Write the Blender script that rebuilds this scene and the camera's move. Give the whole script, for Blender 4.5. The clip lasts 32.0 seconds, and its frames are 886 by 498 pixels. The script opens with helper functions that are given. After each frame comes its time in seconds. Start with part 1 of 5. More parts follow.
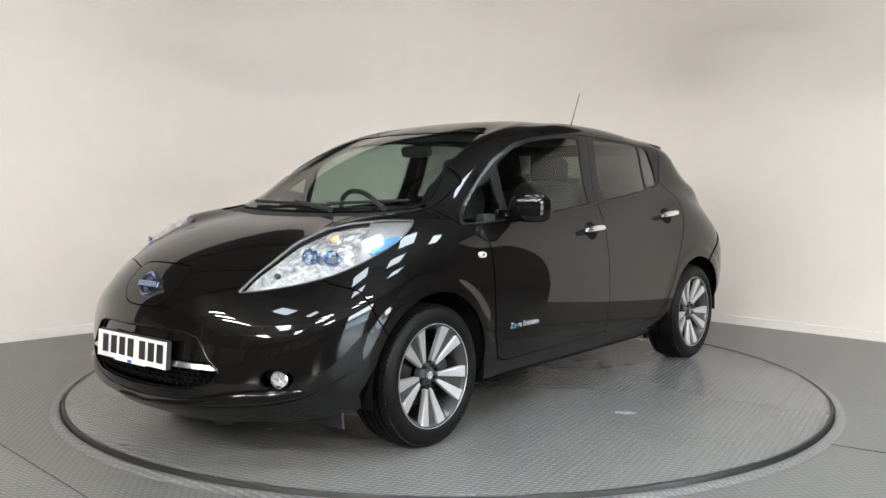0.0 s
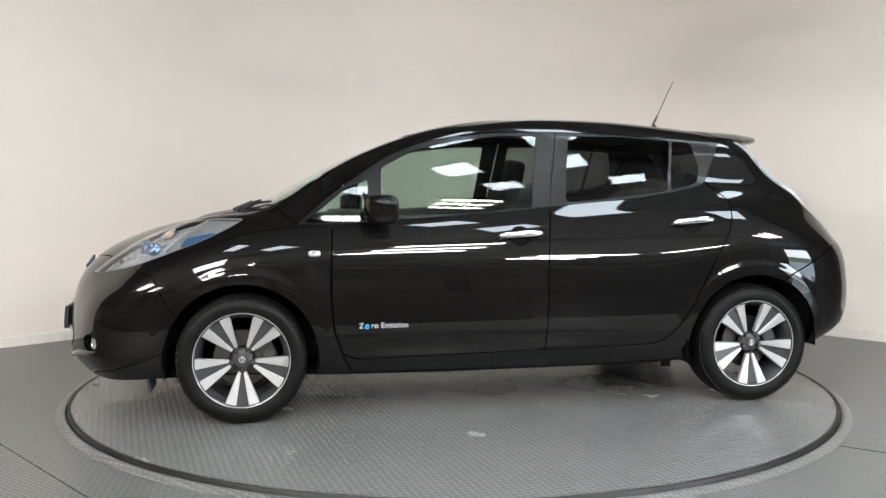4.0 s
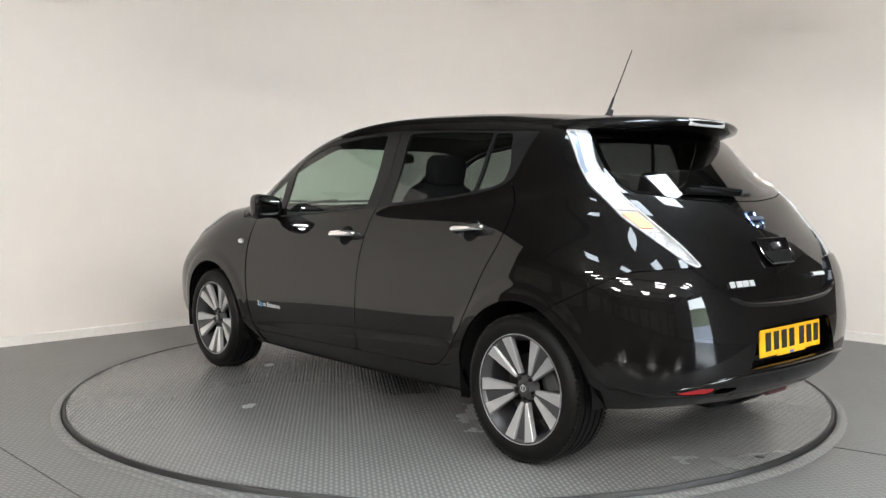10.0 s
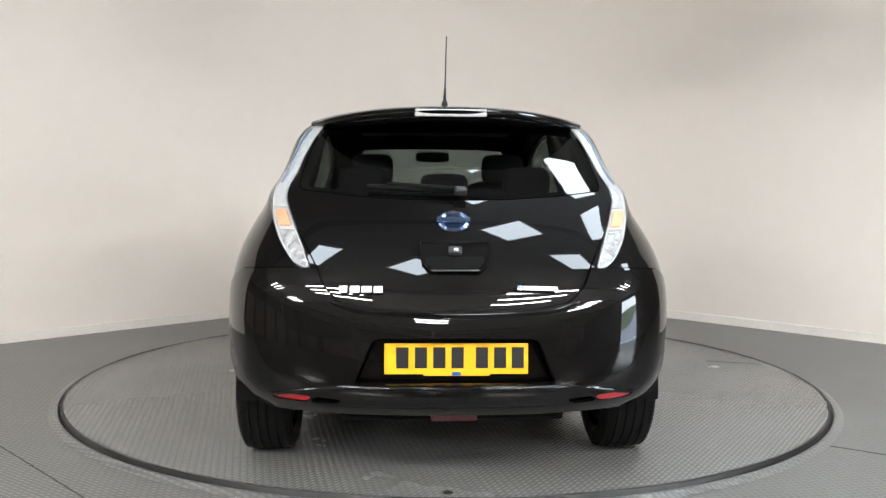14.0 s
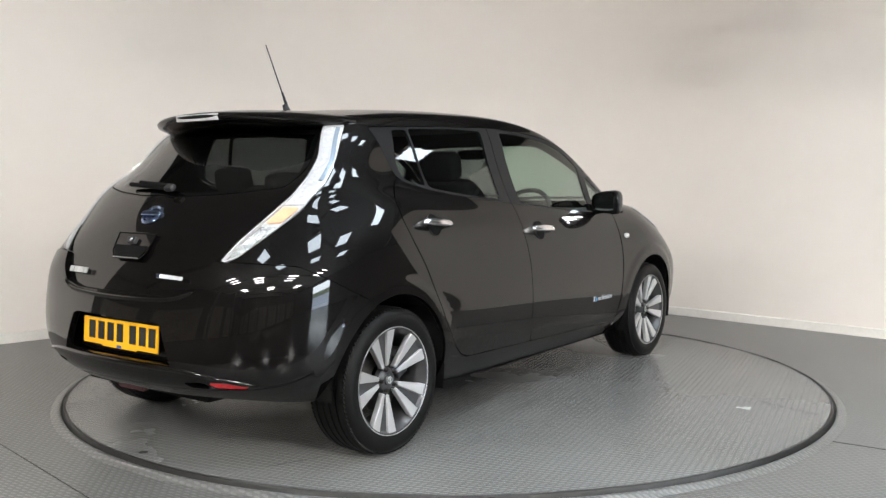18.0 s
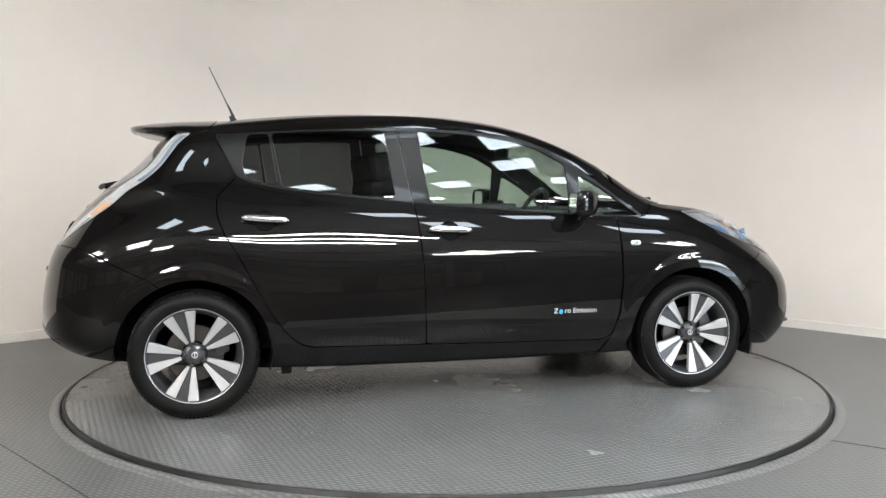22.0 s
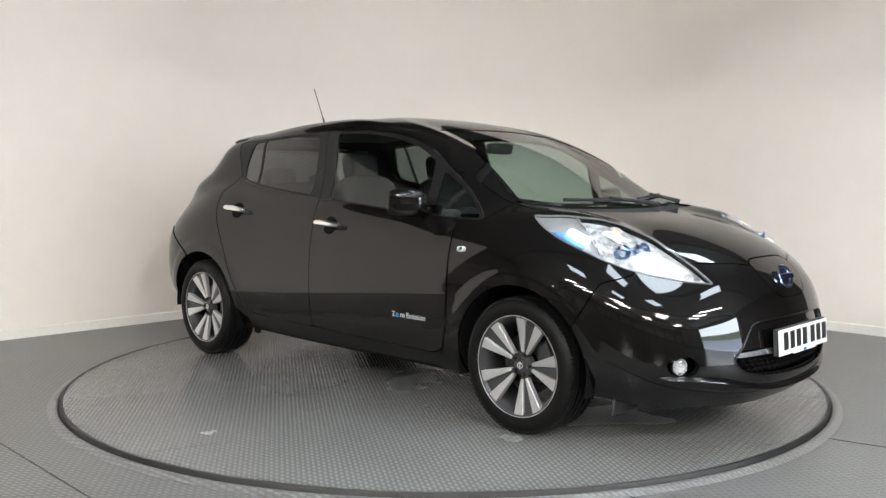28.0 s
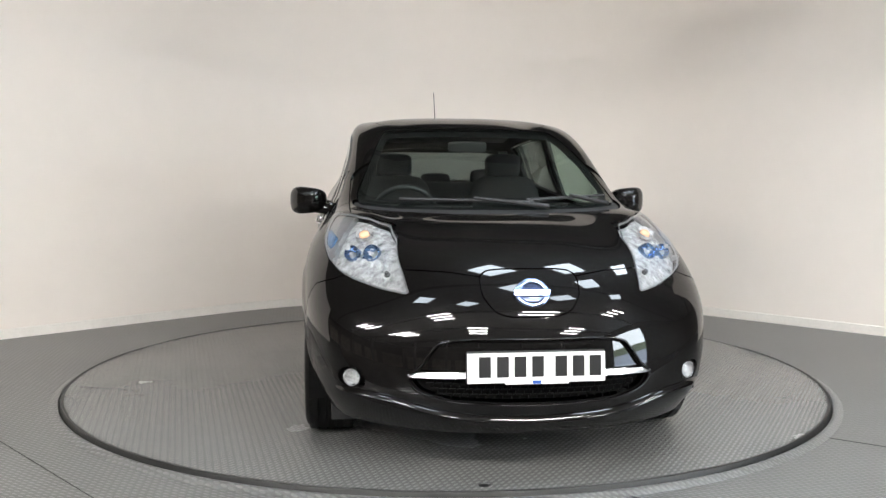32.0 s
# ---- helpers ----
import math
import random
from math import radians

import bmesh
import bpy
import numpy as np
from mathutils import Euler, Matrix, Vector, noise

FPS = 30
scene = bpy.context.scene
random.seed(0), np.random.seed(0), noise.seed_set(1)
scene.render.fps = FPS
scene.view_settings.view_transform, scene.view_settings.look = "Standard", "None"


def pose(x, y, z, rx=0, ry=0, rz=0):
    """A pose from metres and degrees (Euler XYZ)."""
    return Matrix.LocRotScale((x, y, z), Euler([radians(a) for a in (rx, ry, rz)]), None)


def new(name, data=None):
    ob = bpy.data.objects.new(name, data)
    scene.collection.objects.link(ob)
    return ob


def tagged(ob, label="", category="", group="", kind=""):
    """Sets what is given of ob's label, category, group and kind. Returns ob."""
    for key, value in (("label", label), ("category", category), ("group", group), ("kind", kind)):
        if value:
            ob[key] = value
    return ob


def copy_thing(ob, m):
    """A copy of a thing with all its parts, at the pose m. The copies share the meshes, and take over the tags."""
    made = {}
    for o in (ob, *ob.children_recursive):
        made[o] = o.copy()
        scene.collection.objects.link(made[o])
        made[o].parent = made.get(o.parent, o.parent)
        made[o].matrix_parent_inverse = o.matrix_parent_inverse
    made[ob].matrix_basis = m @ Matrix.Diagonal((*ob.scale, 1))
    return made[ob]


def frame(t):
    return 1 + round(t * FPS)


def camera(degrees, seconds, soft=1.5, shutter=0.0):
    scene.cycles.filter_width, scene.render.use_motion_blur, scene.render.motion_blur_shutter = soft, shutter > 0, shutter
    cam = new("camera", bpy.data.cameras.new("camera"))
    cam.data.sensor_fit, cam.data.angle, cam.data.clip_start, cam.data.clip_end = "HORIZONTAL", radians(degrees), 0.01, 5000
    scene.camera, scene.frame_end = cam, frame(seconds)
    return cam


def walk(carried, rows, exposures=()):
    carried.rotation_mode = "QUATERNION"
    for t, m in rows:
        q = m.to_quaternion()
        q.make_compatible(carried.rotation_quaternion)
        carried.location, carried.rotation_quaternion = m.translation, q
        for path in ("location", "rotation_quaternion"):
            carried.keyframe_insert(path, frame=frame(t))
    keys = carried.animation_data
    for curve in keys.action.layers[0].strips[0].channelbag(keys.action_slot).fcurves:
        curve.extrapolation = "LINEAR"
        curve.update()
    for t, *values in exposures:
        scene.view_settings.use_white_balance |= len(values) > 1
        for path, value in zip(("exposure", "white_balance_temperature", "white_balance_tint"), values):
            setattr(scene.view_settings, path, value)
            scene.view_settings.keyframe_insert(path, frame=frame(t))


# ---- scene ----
cam = camera(53.65, 32.0, soft=1.4)
EYE = (0.0, -5.348, 1.149)
PATH = [
    (0, pose(*EYE, 85.91, -0.31, 0.32)),
    (1, pose(*EYE, 85.87, -0.44, 0.39)),
    (2, pose(*EYE, 85.93, -0.28, 0.47)),
    (3, pose(*EYE, 86.02, -0.15, 0.59)),
    (3.5, pose(*EYE, 86.07, -0.07, 0.62)),
    (5.5, pose(*EYE, 86.03, -0.01, 0.60)),
    (6, pose(*EYE, 86.04, -0.04, 0.57)),
    (7, pose(*EYE, 86.05, -0.06, 0.50)),
    (8, pose(*EYE, 86.08, -0.20, 0.41)),
    (9, pose(*EYE, 86.14, -0.23, 0.35)),
    (10, pose(*EYE, 86.12, -0.20, 0.36)),
    (11, pose(*EYE, 86.09, -0.34, 0.35)),
    (12, pose(*EYE, 86.06, -0.39, 0.35)),
    (13, pose(*EYE, 86.00, -0.37, 0.38)),
    (14, pose(*EYE, 85.99, -0.38, 0.24)),
    (15, pose(*EYE, 85.95, -0.09, 0.19)),
    (15.5, pose(*EYE, 85.88, 0.04, 0.05)),
    (17.5, pose(*EYE, 85.79, 0.04, 0.28)),
    (18, pose(*EYE, 85.84, -0.05, 0.32)),
    (19, pose(*EYE, 85.90, 0.00, 0.32)),
    (20, pose(*EYE, 85.89, -0.00, 0.28)),
    (21, pose(*EYE, 85.83, -0.05, 0.26)),
    (22, pose(*EYE, 85.80, -0.02, 0.26)),
    (23, pose(*EYE, 85.76, 0.03, 0.29)),
    (24, pose(*EYE, 85.72, -0.05, 0.19)),
    (24.5, pose(*EYE, 85.69, -0.10, 0.13)),
    (26.5, pose(*EYE, 85.69, 0.05, 0.10)),
    (27, pose(*EYE, 85.67, -0.02, 0.14)),
    (28, pose(*EYE, 85.65, -0.11, 0.13)),
    (29, pose(*EYE, 85.67, -0.10, 0.12)),
    (30, pose(*EYE, 85.58, -0.06, 0.18)),
    (31, pose(*EYE, 85.58, 0.02, 0.28)),
    (32, pose(*EYE, 85.60, -0.15, 0.18)),
]
walk(cam, PATH, [(0, 1.44), (12.1, 1.44), (12.7, 1.24), (13.2, 1.22), (13.8, 1.42), (14.4, 1.44), (32, 1.44)])

# ---- light: a closed hall lit by ceiling panels, with daylight at a gate behind the camera ----
world = bpy.data.worlds.new("hall_world")
scene.world = world
world.use_nodes = True
world.node_tree.nodes["Background"].inputs[0].default_value = (.9, .95, 1, 1)
world.node_tree.nodes["Background"].inputs[1].default_value = .05
PANEL_GLOW = 7.8
scene.view_settings.exposure = 1.44

# ---- materials ----


def material(name, colour, rough=.5, metal=0.0, coat=0.0, spec=.5, vary=0.0, size=8.0, bump=0.0, bump_size=60.0, rough_vary=0.0):
    """A surface with an uneven colour, gloss and fine relief at real-world size."""
    m = bpy.data.materials.new(name)
    m.use_nodes = True
    nt = m.node_tree
    p = nt.nodes["Principled BSDF"]
    p.inputs["Base Color"].default_value = (*colour, 1)
    p.inputs["Roughness"].default_value = rough
    p.inputs["Metallic"].default_value = metal
    p.inputs["Coat Weight"].default_value = coat
    p.inputs["Coat Roughness"].default_value = .02
    p.inputs["Specular IOR Level"].default_value = spec
    co = nt.nodes.new("ShaderNodeTexCoord")
    if vary or rough_vary:
        n1, n2 = nt.nodes.new("ShaderNodeTexNoise"), nt.nodes.new("ShaderNodeTexNoise")
        n1.inputs["Scale"].default_value, n2.inputs["Scale"].default_value = size, size * 9
        n1.inputs["Detail"].default_value = 5
        for n in (n1, n2):
            nt.links.new(co.outputs["Object"], n.inputs["Vector"])
        add = nt.nodes.new("ShaderNodeMath")
        add.operation = "ADD"
        nt.links.new(n1.outputs["Fac"], add.inputs[0])
        nt.links.new(n2.outputs["Fac"], add.inputs[1])
        if vary:
            r = nt.nodes.new("ShaderNodeMapRange")
            r.inputs[1].default_value, r.inputs[2].default_value = .6, 1.4
            r.inputs[3].default_value, r.inputs[4].default_value = 1 - vary, 1 + vary
            nt.links.new(add.outputs[0], r.inputs[0])
            mix = nt.nodes.new("ShaderNodeVectorMath")
            mix.operation = "SCALE"
            mix.inputs[0].default_value = colour
            nt.links.new(r.outputs[0], mix.inputs["Scale"])
            nt.links.new(mix.outputs[0], p.inputs["Base Color"])
        if rough_vary:
            r = nt.nodes.new("ShaderNodeMapRange")
            r.inputs[1].default_value, r.inputs[2].default_value = .6, 1.4
            r.inputs[3].default_value, r.inputs[4].default_value = max(.02, rough - rough_vary), rough + rough_vary
            nt.links.new(add.outputs[0], r.inputs[0])
            nt.links.new(r.outputs[0], p.inputs["Roughness"])
    if bump:
        n = nt.nodes.new("ShaderNodeTexNoise")
        n.inputs["Scale"].default_value, n.inputs["Detail"].default_value = bump_size, 4
        nt.links.new(co.outputs["Object"], n.inputs["Vector"])
        b = nt.nodes.new("ShaderNodeBump")
        b.inputs["Strength"].default_value, b.inputs["Distance"].default_value = 1.0, bump
        nt.links.new(n.outputs["Fac"], b.inputs["Height"])
        nt.links.new(b.outputs[0], p.inputs["Normal"])
    return m


def pane(name, tint, gloss=1.0):
    """Thin automotive glass: tinted see-through with a Fresnel gloss."""
    m = bpy.data.materials.new(name)
    m.use_nodes = True
    nt = m.node_tree
    nt.nodes.remove(nt.nodes["Principled BSDF"])
    t, g, mix, f = (nt.nodes.new("ShaderNode" + k) for k in ("BsdfTransparent", "BsdfGlossy", "MixShader", "LayerWeight"))
    power, mul = nt.nodes.new("ShaderNodeMath"), nt.nodes.new("ShaderNodeMath")
    power.operation, mul.operation = "POWER", "MULTIPLY_ADD"
    t.inputs[0].default_value = (*tint, 1)
    g.inputs["Roughness"].default_value = .01
    g.inputs["Color"].default_value = (gloss, gloss, gloss, 1)
    f.inputs[0].default_value = .5
    power.inputs[1].default_value = 4.5
    mul.inputs[1].default_value, mul.inputs[2].default_value = .93, .048
    nt.links.new(f.outputs["Facing"], power.inputs[0])
    nt.links.new(power.outputs[0], mul.inputs[0])
    nt.links.new(mul.outputs[0], mix.inputs[0])
    nt.links.new(t.outputs[0], mix.inputs[1])
    nt.links.new(g.outputs[0], mix.inputs[2])
    nt.links.new(mix.outputs[0], nt.nodes["Material Output"].inputs[0])
    return m


def glow(name, colour, strength):
    m = bpy.data.materials.new(name)
    m.use_nodes = True
    p = m.node_tree.nodes["Principled BSDF"]
    p.inputs["Base Color"].default_value = (*colour, 1)
    p.inputs["Emission Color"].default_value = (*colour, 1)
    p.inputs["Emission Strength"].default_value = strength
    return m


def tread(name, colour, rough, pitch=.03, wear=.25):
    """Five-bar tread plate: staggered short raised bars, darker colour between them, worn and polished in patches."""
    m = bpy.data.materials.new(name)
    m.use_nodes = True
    nt = m.node_tree
    p = nt.nodes["Principled BSDF"]
    co = nt.nodes.new("ShaderNodeTexCoord")

    def math_node(op, a, b=None, c=None):
        n = nt.nodes.new("ShaderNodeMath")
        n.operation = op
        for i, v in enumerate((a, b, c)):
            if v is None:
                continue
            if isinstance(v, (int, float)):
                n.inputs[i].default_value = v
            else:
                nt.links.new(v, n.inputs[i])
        return n.outputs[0]

    def bars(angle, shift):
        mp = nt.nodes.new("ShaderNodeMapping")
        mp.inputs["Rotation"].default_value = (0, 0, radians(angle))
        mp.inputs["Location"].default_value = (shift, 0, 0)
        nt.links.new(co.outputs["Object"], mp.inputs["Vector"])
        s = nt.nodes.new("ShaderNodeSeparateXYZ")
        nt.links.new(mp.outputs[0], s.inputs[0])
        v = math_node("DIVIDE", s.outputs[1], pitch * .5)
        row = math_node("FLOOR", v)
        odd = math_node("MULTIPLY", math_node("MODULO", math_node("ABSOLUTE", row), 2.0), .5)
        u = math_node("FRACT", math_node("ADD", math_node("DIVIDE", s.outputs[0], pitch), odd))
        fv = math_node("FRACT", v)
        du = math_node("MULTIPLY", math_node("SUBTRACT", u, .5), 2.3)
        dv = math_node("MULTIPLY", math_node("SUBTRACT", fv, .5), 3.0)
        d = math_node("ADD", math_node("MULTIPLY", du, du), math_node("MULTIPLY", dv, dv))
        return math_node("MAXIMUM", math_node("SUBTRACT", 1.0, d), 0.0)

    h = bars(35, 0)
    n1, n2 = nt.nodes.new("ShaderNodeTexNoise"), nt.nodes.new("ShaderNodeTexNoise")
    b = nt.nodes.new("ShaderNodeBump")
    b.inputs["Strength"].default_value, b.inputs["Distance"].default_value = 1.0, .0018
    nt.links.new(h, b.inputs["Height"])
    nt.links.new(b.outputs[0], p.inputs["Normal"])
    n1.inputs["Scale"].default_value, n1.inputs["Detail"].default_value = 1.1, 6
    n2.inputs["Scale"].default_value, n2.inputs["Detail"].default_value = 26, 3
    for n in (n1, n2):
        nt.links.new(co.outputs["Object"], n.inputs["Vector"])
    f = math_node("ADD", math_node("MULTIPLY", n1.outputs["Fac"], wear * 1.6), math_node("MULTIPLY", n2.outputs["Fac"], wear * .5))
    f = math_node("ADD", f, 1 - wear * 1.05)
    f = math_node("MULTIPLY", f, math_node("ADD", math_node("MULTIPLY", math_node("MINIMUM", math_node("MULTIPLY", h, 3.0), 1.0), .38), .78))
    sc = nt.nodes.new("ShaderNodeVectorMath")
    sc.operation = "SCALE"
    sc.inputs[0].default_value = colour
    nt.links.new(f, sc.inputs["Scale"])
    chips = nt.nodes.new("ShaderNodeTexVoronoi")          # sparse pale paint chips
    chips.inputs["Scale"].default_value = 2.3
    nt.links.new(co.outputs["Object"], chips.inputs["Vector"])
    chip = math_node("LESS_THAN", chips.outputs["Distance"], .004)
    mix = nt.nodes.new("ShaderNodeMix")
    mix.data_type = "RGBA"
    for link, socket in ((chip, mix.inputs[0]), (sc.outputs[0], mix.inputs[6])):
        nt.links.new(link, socket)
    mix.inputs[7].default_value = (.5, .5, .48, 1)
    nt.links.new(mix.outputs[2], p.inputs["Base Color"])
    nt.links.new(math_node("ADD", math_node("MULTIPLY", n1.outputs["Fac"], .2), rough - .10), p.inputs["Roughness"])
    return m


PAINT = material("black_car_paint", (.0024, .0020, .0019), .4, coat=.80, spec=.05, rough_vary=.04, size=3)
GLOSS_BLACK = material("satin_black_trim", (.009, .009, .0095), .38, coat=.15, spec=.2, rough_vary=.04)
PLASTIC = material("black_plastic", (.018, .018, .019), .55, vary=.2, bump=.0004, bump_size=500)
DARK = material("dark_underbody", (.004, .004, .004), .9, spec=.15, vary=.3)
RUBBER = material("tyre_rubber", (.005, .0048, .0046), .5, spec=.16, vary=.4, size=14, bump=.0006, bump_size=250)
ALLOY = material("machined_alloy", (.58, .58, .58), .40, metal=.7, rough_vary=.06, size=20)
ALLOY_DARK = material("dark_grey_wheel_paint", (.034, .034, .036), .35, coat=.4, vary=.1)
CHROME = material("chrome", (.88, .88, .89), .17, metal=1.0, rough_vary=.03)
SATIN_CHROME = material("satin_chrome", (.52, .52, .54), .22, metal=1.0, rough_vary=.05)
BLUE_CHROME = material("blue_chrome", (.26, .35, .55), .14, metal=1.0, rough_vary=.03)
BADGE_BLUE = material("dark_blue_badge_field", (.02, .035, .09), .2, metal=.7, coat=.5, vary=.2, size=60)
STEEL = material("brake_steel", (.12, .11, .105), .38, metal=1.0, vary=.2, size=30)
LAMP_CHROME = material("lamp_reflector", (.50, .50, .50), .24, metal=.4, bump=.03, bump_size=30, vary=.75, size=30)
LAMP_PALE = material("lamp_bar_pale_blue", (.36, .44, .54), .25, metal=.4, coat=.5, vary=.1, size=40)
LAMP_WHITE = material("lamp_housing_white", (.24, .24, .245), .32, metal=.25, coat=.4, vary=.22, size=25)
LAMP_BLUE = material("lamp_reflector_blue", (.10, .25, .48), .22, metal=.7, vary=.3, size=40)
LAMP_BLUE_BOWL = material("blue_reflector_bowl", (.28, .42, .66), .15, metal=.9, bump=.02, bump_size=40, vary=.7, size=45)
TAIL_WHITE = material("tail_lamp_white", (.55, .55, .55), .3, metal=.15, coat=.5, vary=.3, size=70)
AMBER = material("amber_lens", (.80, .46, .27), .2, coat=.8, vary=.15, size=40)
DARK_RED = material("dull_red_lens", (.05, .005, .007), .3, coat=.4, vary=.2, size=40)
RED = material("red_lens", (.55, .012, .02), .18, coat=.8, vary=.15, size=40)
PLATE_WHITE = material("plate_white", (.82, .82, .80), .4, vary=.02)
PLATE_YELLOW = material("plate_yellow", (.88, .45, .010), .4, vary=.02)
PLATE_BLACK = material("plate_black", (.012, .012, .012), .45, vary=.1)
BLUE_PRINT = material("blue_print", (.02, .10, .45), .4, vary=.05)
DECAL_BLUE = material("decal_blue", (.05, .38, .72), .35, vary=.05)
DECAL_SILVER = material("decal_silver", (.62, .63, .65), .35, metal=.3, vary=.05)
FABRIC = material("dark_seat_fabric", (.022, .022, .024), .9, vary=.25, size=40, bump=.001, bump_size=700)
CABIN = material("grey_cabin_plastic", (.05, .05, .052), .6, vary=.15, bump=.0004, bump_size=400)
LINING = material("pale_headlining", (.30, .30, .29), .9, vary=.08)
MIRROR = material("mirror_glass", (.9, .9, .92), .02, metal=1.0)
GLASS = pane("clear_green_glass", (.56, .66, .60))
GLASS_DARK = pane("privacy_glass", (.22, .235, .23))
GLASS_SCREEN = pane("windscreen_glass", (.62, .72, .67))
LENS = pane("lamp_lens", (.96, .97, .98))
WALL = material("white_wall_paint", (.836, .767, .703), .6, vary=.016, size=.6, bump=.0003, bump_size=120, rough_vary=.05)
SKIRT = material("white_skirting", (.82, .775, .72), .45, vary=.05, size=5)
FLOOR = tread("grey_tread_plate", (.150, .148, .144), .36, .042)
DISC = tread("grey_turntable_plate", (.154, .154, .150), .25, .042)
EDGE = material("dark_edge_strip", (.009, .009, .0088), .5, vary=.5, size=10, bump=.0015, bump_size=50)
CEILING = material("dark_roof_sheet", (.36, .36, .35), .8, vary=.15, size=1.5)
HALL = material("hall_wall_sheet", (.12, .11, .10), .7, vary=.35, size=.8)
# dark, glossy stand-in for the floor out of view
HALL_FLOOR = material("dark_unseen_floor", (.052, .050, .048), .2, vary=.3, size=.7, rough_vary=.06)
HALL_PALE = material("brown_reflection_panel", (.38, .33, .28), .7, vary=.5, size=.9)
BEAM = material("grey_steel_beam", (.16, .16, .16), .5, vary=.15)
PANEL = glow("panel_diffuser", (.79, .90, 1.0), PANEL_GLOW)
TUBE = glow("strip_light_tube", (1.0, .98, .95), 76.0)
DAY = glow("daylight_sky", (.86, .94, 1.0), 9.0)
# hedge and yard emit light themselves, standing in for daylight falling on them
HEDGE_GLOW = glow("glowing_hedge", (.30, .36, .26), 2.4)
YARD_GLOW = glow("glowing_yard", (.60, .68, .80), 2.8)

# ---- helpers for meshes ----


def part(name, bm, mat, parent=None, label=""):
    """Links a bmesh as one mesh object, under a thing or a part."""
    me = bpy.data.meshes.new(name)
    bm.to_mesh(me)
    bm.free()
    return part_mesh(name, me, mat, parent, label)


def part_mesh(name, me, mat, parent=None, label=""):
    if mat and not me.materials:
        me.materials.append(mat)
    ob = new(name, me)
    ob.parent = parent
    return tagged(ob, label)


def box(bm, size, m=None, bevel=0.0, seg=2):
    """A bevelled box of the given size about the pose m's origin."""
    made = bmesh.ops.create_cube(bm, size=1.0, matrix=(m or Matrix()) @ Matrix.Diagonal((*size, 1)))
    if bevel:
        edges = {e for v in made["verts"] for e in v.link_edges}
        bmesh.ops.bevel(bm, geom=list(edges), offset=bevel, segments=seg, affect="EDGES", profile=.6)
    return bm


def boxed(name, size, m, mat, parent=None, label="", bevel=.004, seg=2):
    return part(name, box(bmesh.new(), size, m, bevel, seg), mat, parent, label)


def smooth(ob, angle=40):
    for poly in ob.data.polygons:
        poly.use_smooth = True
    ob.data.set_sharp_from_angle(angle=radians(angle))
    return ob


def lathe(name, profile, mat, parent=None, label="", steps=64, m=None):
    """A turned part about its z axis; profile: (radius, z) pairs."""
    bm = bmesh.new()
    rows = []
    for r, z in profile:
        rows.append([bm.verts.new(((m or Matrix()) @ Vector((r * math.cos(2 * math.pi * k / steps), r * math.sin(2 * math.pi * k / steps), z)))) for k in range(steps)])
    for a, b in zip(rows, rows[1:]):
        for k in range(steps):
            bm.faces.new((a[k], a[(k + 1) % steps], b[(k + 1) % steps], b[k]))
    bmesh.ops.recalc_face_normals(bm, faces=bm.faces)
    return smooth(part(name, bm, mat, parent, label), 35)


def rod(name, a, b, r0, r1, mat, parent=None, label="", sides=10):
    a, b = Vector(a), Vector(b)
    bm = bmesh.new()
    q = (b - a).to_track_quat("Z", "Y").to_matrix().to_4x4()
    bmesh.ops.create_cone(bm, cap_ends=True, segments=sides, radius1=r0, radius2=r1, depth=(b - a).length, matrix=Matrix.Translation((a + b) / 2) @ q)
    return smooth(part(name, bm, mat, parent, label))


def prism(name, outline, depth, m, mat, parent=None, label="", bevel=0.0):
    """A plate with the given (x, y) outline, extruded along z about the pose m."""
    bm = bmesh.new()
    f = bm.faces.new([bm.verts.new((x, y, 0)) for x, y in outline])
    up = bmesh.ops.extrude_face_region(bm, geom=[f])
    bmesh.ops.translate(bm, verts=[v for v in up["geom"] if isinstance(v, bmesh.types.BMVert)], vec=(0, 0, depth))
    if bevel:
        bmesh.ops.bevel(bm, geom=bm.edges[:], offset=bevel, segments=2, affect="EDGES")
    bmesh.ops.recalc_face_normals(bm, faces=bm.faces)
    bmesh.ops.transform(bm, matrix=m, verts=bm.verts)
    return part(name, bm, mat, parent, label)


# ---- the studio: cove wall, floor, turntable, hall behind ----
FLOOR_Z = -.03


def cove_line():
    """The plan of the cove wall: two straight walls at a right angle, joined by a wide curve."""
    apex, radius = Vector((.10, 4.56)), 3.0
    ld, rd = Vector((-.70, -.715)).normalized(), Vector((.715, -.70)).normalized()
    half = ld.angle(rd) / 2
    reach = radius / math.tan(half)
    mid = apex + (ld + rd).normalized() * (radius / math.sin(half))
    a, b = apex + ld * reach - mid, apex + rd * reach - mid
    a0, a1 = math.atan2(a.y, a.x), math.atan2(b.y, b.x)
    if a0 < 0:
        a0 += 2 * math.pi
    line = [apex + ld * 7.7]
    line += [mid + radius * Vector((math.cos(a0 + (a1 - a0) * k / 40), math.sin(a0 + (a1 - a0) * k / 40))) for k in range(41)]
    line.append(apex + rd * 5.95)
    return line


